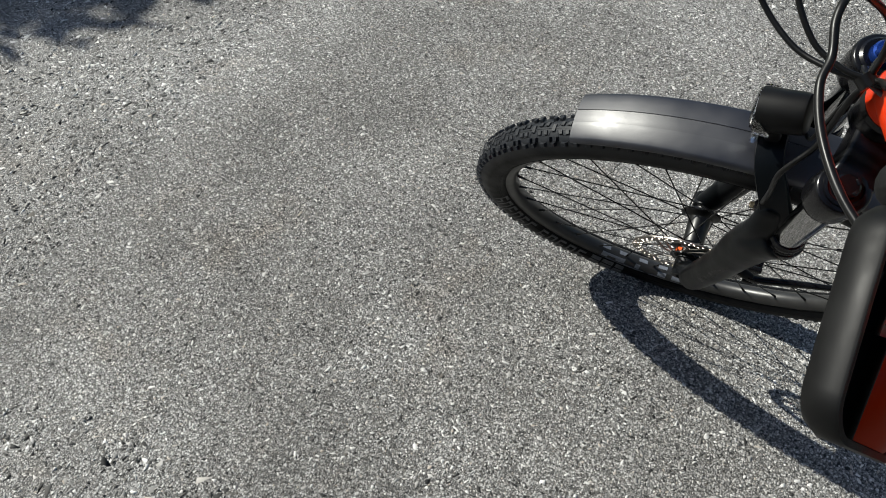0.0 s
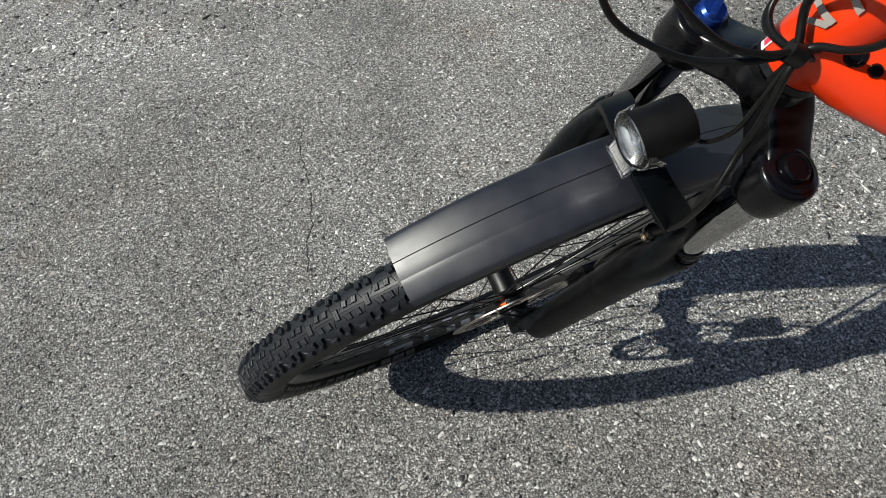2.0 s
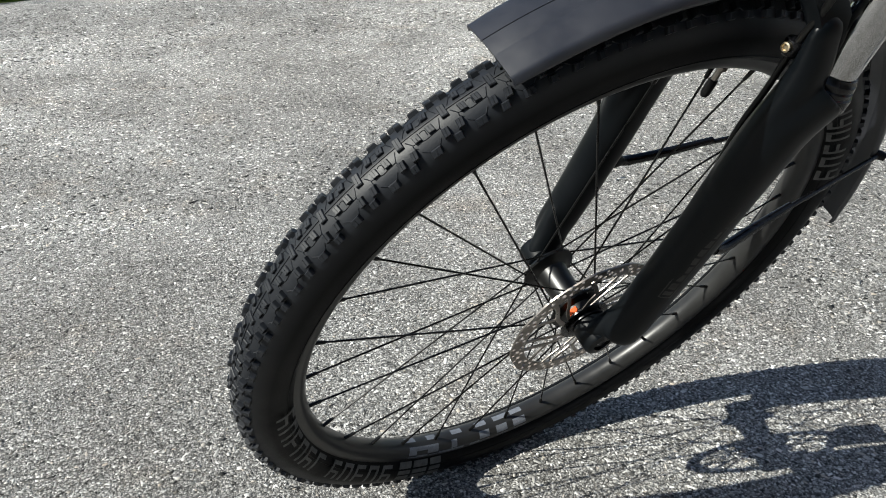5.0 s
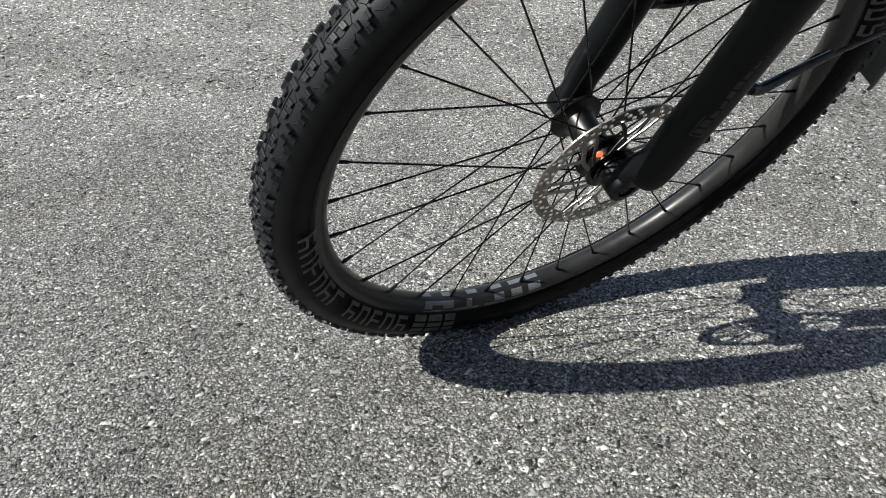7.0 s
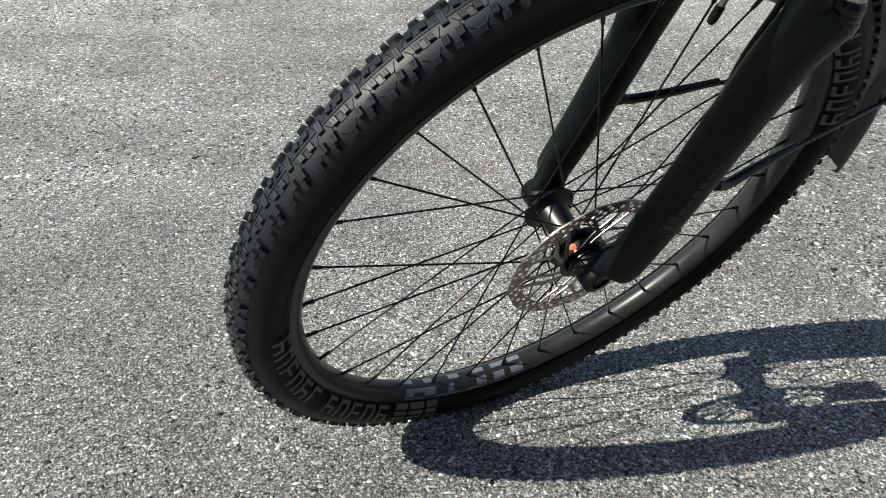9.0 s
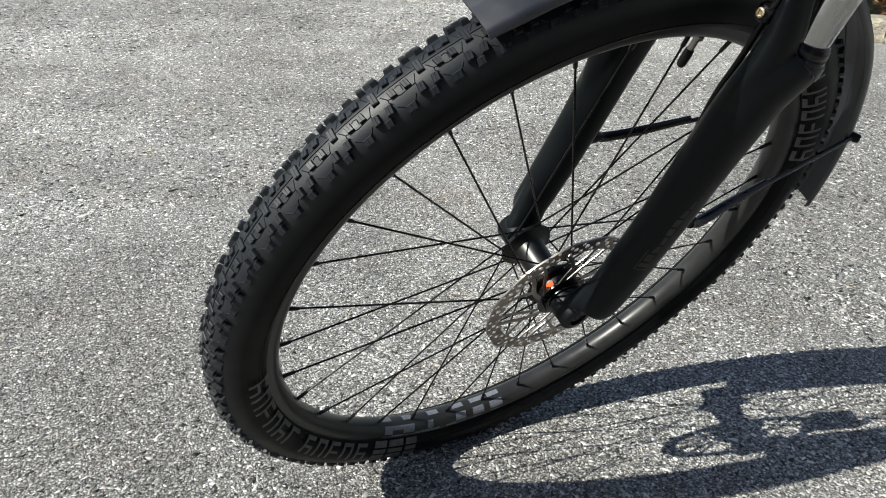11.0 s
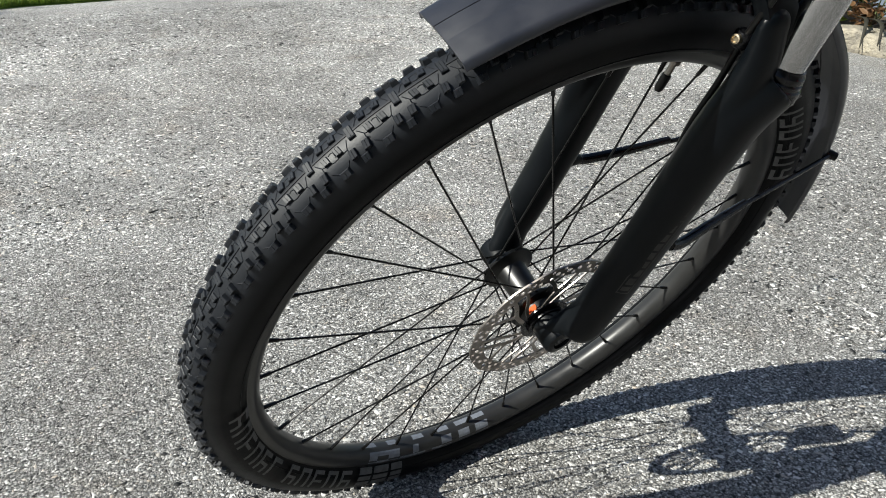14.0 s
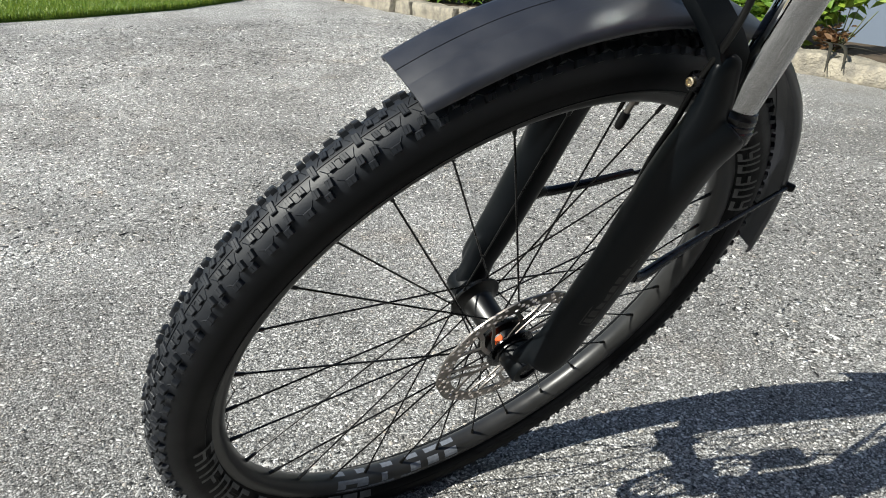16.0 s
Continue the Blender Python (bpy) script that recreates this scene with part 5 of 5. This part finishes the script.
# low shrubs along the stones, then taller ones behind
for at, high, wide, size, seed in (((-3.92, -2.20, 0.09), 0.36, 0.22, 0.08, 38), ((-3.85, -2.75, 0.09), 0.45, 0.30, 0.08, 32), ((-3.75, -3.3, 0.09), 0.32, 0.28, 0.07, 33), ((-3.40, -5.35, 0.09), 0.26, 0.26, 0.06, 34), ((-3.42, -5.9, 0.09), 0.30, 0.24, 0.06, 35), ((-3.62, -5.15, 0.09), 0.30, 0.26, 0.06, 4), ((-3.75, -6.0, 0.09), 0.42, 0.30, 0.07, 8)):
    build_shrub(at, high, wide, size, seed, "leafy bright green garden shrub in the bed")
for at, high, wide, size, seed in (((-4.0, -2.45, 0.09), 0.40, 0.30, 0.085, 31), ((-4.15, -2.55, 0.09), 0.62, 0.34, 0.085, 1), ((-4.35, -3.25, 0.09), 0.55, 0.36, 0.07, 2), ((-4.15, -0.50, 0.09), 1.0, 0.30, 0.09, 3), ((-4.2, -1.02, 0.09), 0.9, 0.26, 0.09, 36), ((-4.12, 0.1, 0.09), 1.1, 0.30, 0.09, 37), ((-4.0, -4.3, 0.09), 0.45, 0.34, 0.07, 5), ((-4.9, -2.7, 0.09), 0.9, 0.45, 0.09, 6), ((-5.1, -3.6, 0.09), 0.8, 0.5, 0.08, 7), ((-4.2, -5.2, 0.09), 0.6, 0.4, 0.08, 9)):
    build_shrub(at, high, wide, size, seed, "leafy bright green garden shrub in the bed")
build_leggy_shrub((-3.95, -1.79, 0.09))
build_house_wall()


def build_hedge(at, length, high, seed):
    """A clipped hedge: a dense dark core, and leaves all over it."""
    rnd = random.Random(seed)
    hedge = new("hedge")
    hedge.location = at
    tagged(hedge, "tall dense green hedge, unseen, added to darken reflections", "hedge")
    bm = bmesh.new()
    bmesh.ops.create_cube(bm, size=1.0, matrix=Matrix.Translation((0, 0, high / 2)) @ Matrix.Diagonal((length, 0.8, high, 1)))
    bmesh.ops.subdivide_edges(bm, edges=bm.edges[:], cuts=9, use_grid_fill=True)
    for v in bm.verts:
        v.co += noise.noise_vector(v.co * 1.7) * 0.16
        v.co.z = max(0.0, v.co.z)
    part("branch_core", bm, SOIL, hedge, "dark twiggy inside")
    bm = bmesh.new()
    centres = [Vector((rnd.uniform(-length / 2, length / 2), -0.42 + rnd.uniform(-0.1, 0.1), rnd.uniform(0.1, high))) for _ in range(int(length * 60))]
    leaf_cloud(bm, centres, rnd, 0.10, 0.13, 16)
    part("foliage", bm, TREELEAF, hedge, "dark green leaves", False)


# unseen hedge added behind the camera, so black parts mirror less sky
build_hedge((0.5, 4.6, 0), 16.0, 2.6, 41)
build_tree((6.02, -1.11, 0), 3.1, 0.95, 0.75, 21, 0.13, 130, 110)
build_tree((7.1, -6.4, 0), 4.0, 1.75, 1.3, 22, 0.13, 110, 70)

# ---------------------------------------------------------------- loose and bedded stone chips of the asphalt


def chip_material(name, *stops):
    m = material(name, grey(0.3), 0.75, 0.0, 0.4)
    b = m.node_tree.nodes["Principled BSDF"]
    isle = m.node_tree.nodes.new("ShaderNodeNewGeometry").outputs["Random Per Island"]
    tone = ramp(m, isle, *stops)
    at = m.node_tree.nodes.new("ShaderNodeNewGeometry").outputs["Position"]
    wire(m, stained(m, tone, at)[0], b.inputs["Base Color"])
    return m


def crack_line(points, seed):
    """A jagged line through the points, with a half-width at each step."""
    rnd = random.Random(seed)
    out = []
    for (x0, y0), (x1, y1) in zip(points, points[1:]):
        n = max(2, round(math.hypot(x1 - x0, y1 - y0) / 0.006))
        for k in range(n):
            t = k / n
            out.append((x0 + (x1 - x0) * t + rnd.uniform(-0.0022, 0.0022), y0 + (y1 - y0) * t + rnd.uniform(-0.0022, 0.0022), rnd.uniform(0.0003, 0.0017)))
    return out


CRACK_A = [(0.060, -0.66), (0.096, -0.60), (0.108, -0.555), (0.116, -0.490), (0.130, -0.425), (0.136, -0.408), (0.148, -0.375), (0.153, -0.350), (0.178, -0.315), (0.190, -0.27), (0.205, -0.235)]
CRACK_B = [(1.368, -0.314), (1.303, -0.359), (1.260, -0.350), (1.215, -0.334)]
GRIT = worn("dark grit", (0.018, 0.017, 0.016), (0.035, 0.033, 0.030), 0.95, 0.0, 0.1, 800.0, 60.0, 0.5, 0.001)
CRACKS = [crack_line(CRACK_A, 3), crack_line(CRACK_B, 4)]


def build_cracks():
    """Open cracks in the asphalt, floored with dark grit just over the ground sheet."""
    for line in CRACKS:
        verts, faces = [], []
        for i, (x, y, w) in enumerate(line):
            a, b = line[max(i - 1, 0)], line[min(i + 1, len(line) - 1)]
            d = Vector((b[0] - a[0], b[1] - a[1], 0)).normalized()
            for s in (-1, 1):
                verts.append((x - d.y * w * s, y + d.x * w * s, GROUND_Z + 0.0003))
            if i:
                faces.append((2 * i - 2, 2 * i - 1, 2 * i + 1, 2 * i))
        ob = mesh_object("crack", verts, faces, GRIT, None, "", False)
        tagged(ob, "thin dark crack running through the asphalt", "crack", "", "structure")


def chips(name, x0, x1, y0, y1, step, size, sides, seed, mat, holes=(), lift=0.0, share=0.90):
    """Low stones, each a small irregular frustum, over a stretch of the ground."""
    rng = np.random.default_rng(seed)
    gx, gy = np.meshgrid(np.arange(x0, x1, step), np.arange(y0, y1, step))
    x, y = gx.ravel(), gy.ravel()
    n = len(x)
    x, y = x + rng.uniform(-0.5, 0.5, n) * step, y + rng.uniform(-0.5, 0.5, n) * step
    rim = np.minimum(np.minimum(x - x0, x1 - x), np.minimum(y - y0, y1 - y)) / 0.35
    rim += 0.35 * np.sin(x * 9 + 2 * np.sin(y * 7)) * np.sin(y * 11 + x * 4)
    keep = rng.random(n) < share * rim.clip(0, 1)
    for line in CRACKS:
        pts = np.array(line)
        close = np.flatnonzero((x > pts[:, 0].min() - 0.02) & (x < pts[:, 0].max() + 0.02) & (y > pts[:, 1].min() - 0.02) & (y < pts[:, 1].max() + 0.02))
        for px, py, w in line:
            keep[close] &= np.hypot(x[close] - px, y[close] - py) > w + size * 0.8
    for a0, a1, b0, b1 in holes:
        keep &= ~((x > a0 + 0.2) & (x < a1 - 0.2) & (y > b0 + 0.2) & (y < b1 - 0.2))
    x, y = x[keep], y[keep]
    n = len(x)
    rad = rng.lognormal(math.log(size), 0.42, n).clip(size * 0.45, size * 3.2)
    high = np.minimum(rad, size * 1.3) * rng.uniform(0.12, 0.45, n)
    turn = rng.uniform(0, 2 * np.pi, n)
    slim, way = rng.uniform(0.55, 1.0, n), rng.uniform(0, np.pi, n)
    rings = []
    for scale, z in ((1.0, -0.0012), (0.72, 1.0)):
        for k in range(sides):
            a = turn + 2 * np.pi * k / sides + rng.uniform(-0.55, 0.55, n)
            r = rad * scale * rng.uniform(0.6, 1.35, n)
            h = np.full(n, z) if z < 0 else high * rng.uniform(0.6, 1.2, n) - 0.0004
            u, w = r * np.cos(a) / slim, r * np.sin(a) * slim
            rings.append(np.stack([x + u * np.cos(way) - w * np.sin(way), y + u * np.sin(way) + w * np.cos(way), h - 0.0012 + lift], 1))
    v = np.stack(rings, 1).reshape(-1, 3)
    base = (np.arange(n) * 2 * sides)[:, None]
    quads = [base + [k, (k + 1) % sides, sides + (k + 1) % sides, sides + k] for k in range(sides)]
    idx = np.concatenate(quads + [base + list(range(sides, 2 * sides))], 1).ravel()
    me = fast_mesh(name, v, np.tile([4] * sides + [sides], n), idx, mat)
    ob = new(name, me)
    tagged(ob, ("small pale stones bedded in the grey asphalt" if "pale" in name else "grey stone chips bedded in the asphalt"), "stone chips", "", "stuff")


CHIP = chip_material("stone chip", (0.0, (0.022, 0.022, 0.021)), (0.28, (0.050, 0.050, 0.048)), (0.48, (0.100, 0.0995, 0.096)), (0.54, (0.150, 0.139, 0.122)), (0.62, (0.165, 0.164, 0.159)), (0.80, (0.30, 0.299, 0.289)), (0.92, (0.50, 0.498, 0.482)), (0.98, (0.80, 0.795, 0.77)))
PALE = chip_material("pale stone", (0.0, (0.33, 0.327, 0.314)), (0.35, (0.52, 0.515, 0.50)), (0.5, (0.50, 0.445, 0.38)), (0.60, (0.68, 0.675, 0.66)), (0.92, (0.88, 0.875, 0.85)))
build_cracks()
NEAR = (-0.95, 1.45, -1.25, 0.90)
chips("stone_chips", *NEAR, 0.0054, 0.0022, 4, 3, CHIP)
chips("pale_stones", *NEAR, 0.0098, 0.0020, 5, 8, PALE, (), 0.0005, 0.8)
chips("stone_chips", -2.4, 2.1, -3.2, 1.0, 0.0112, 0.0041, 3, 4, CHIP, [NEAR])
chips("pale_stones", -3.2, 2.2, -4.2, 1.0, 0.0185, 0.0037, 3, 9, PALE, [NEAR], 0.0005, 0.8)
chips("stone_chips", -3.3, 2.3, -5.4, -2.9, 0.0190, 0.0064, 3, 6, CHIP)
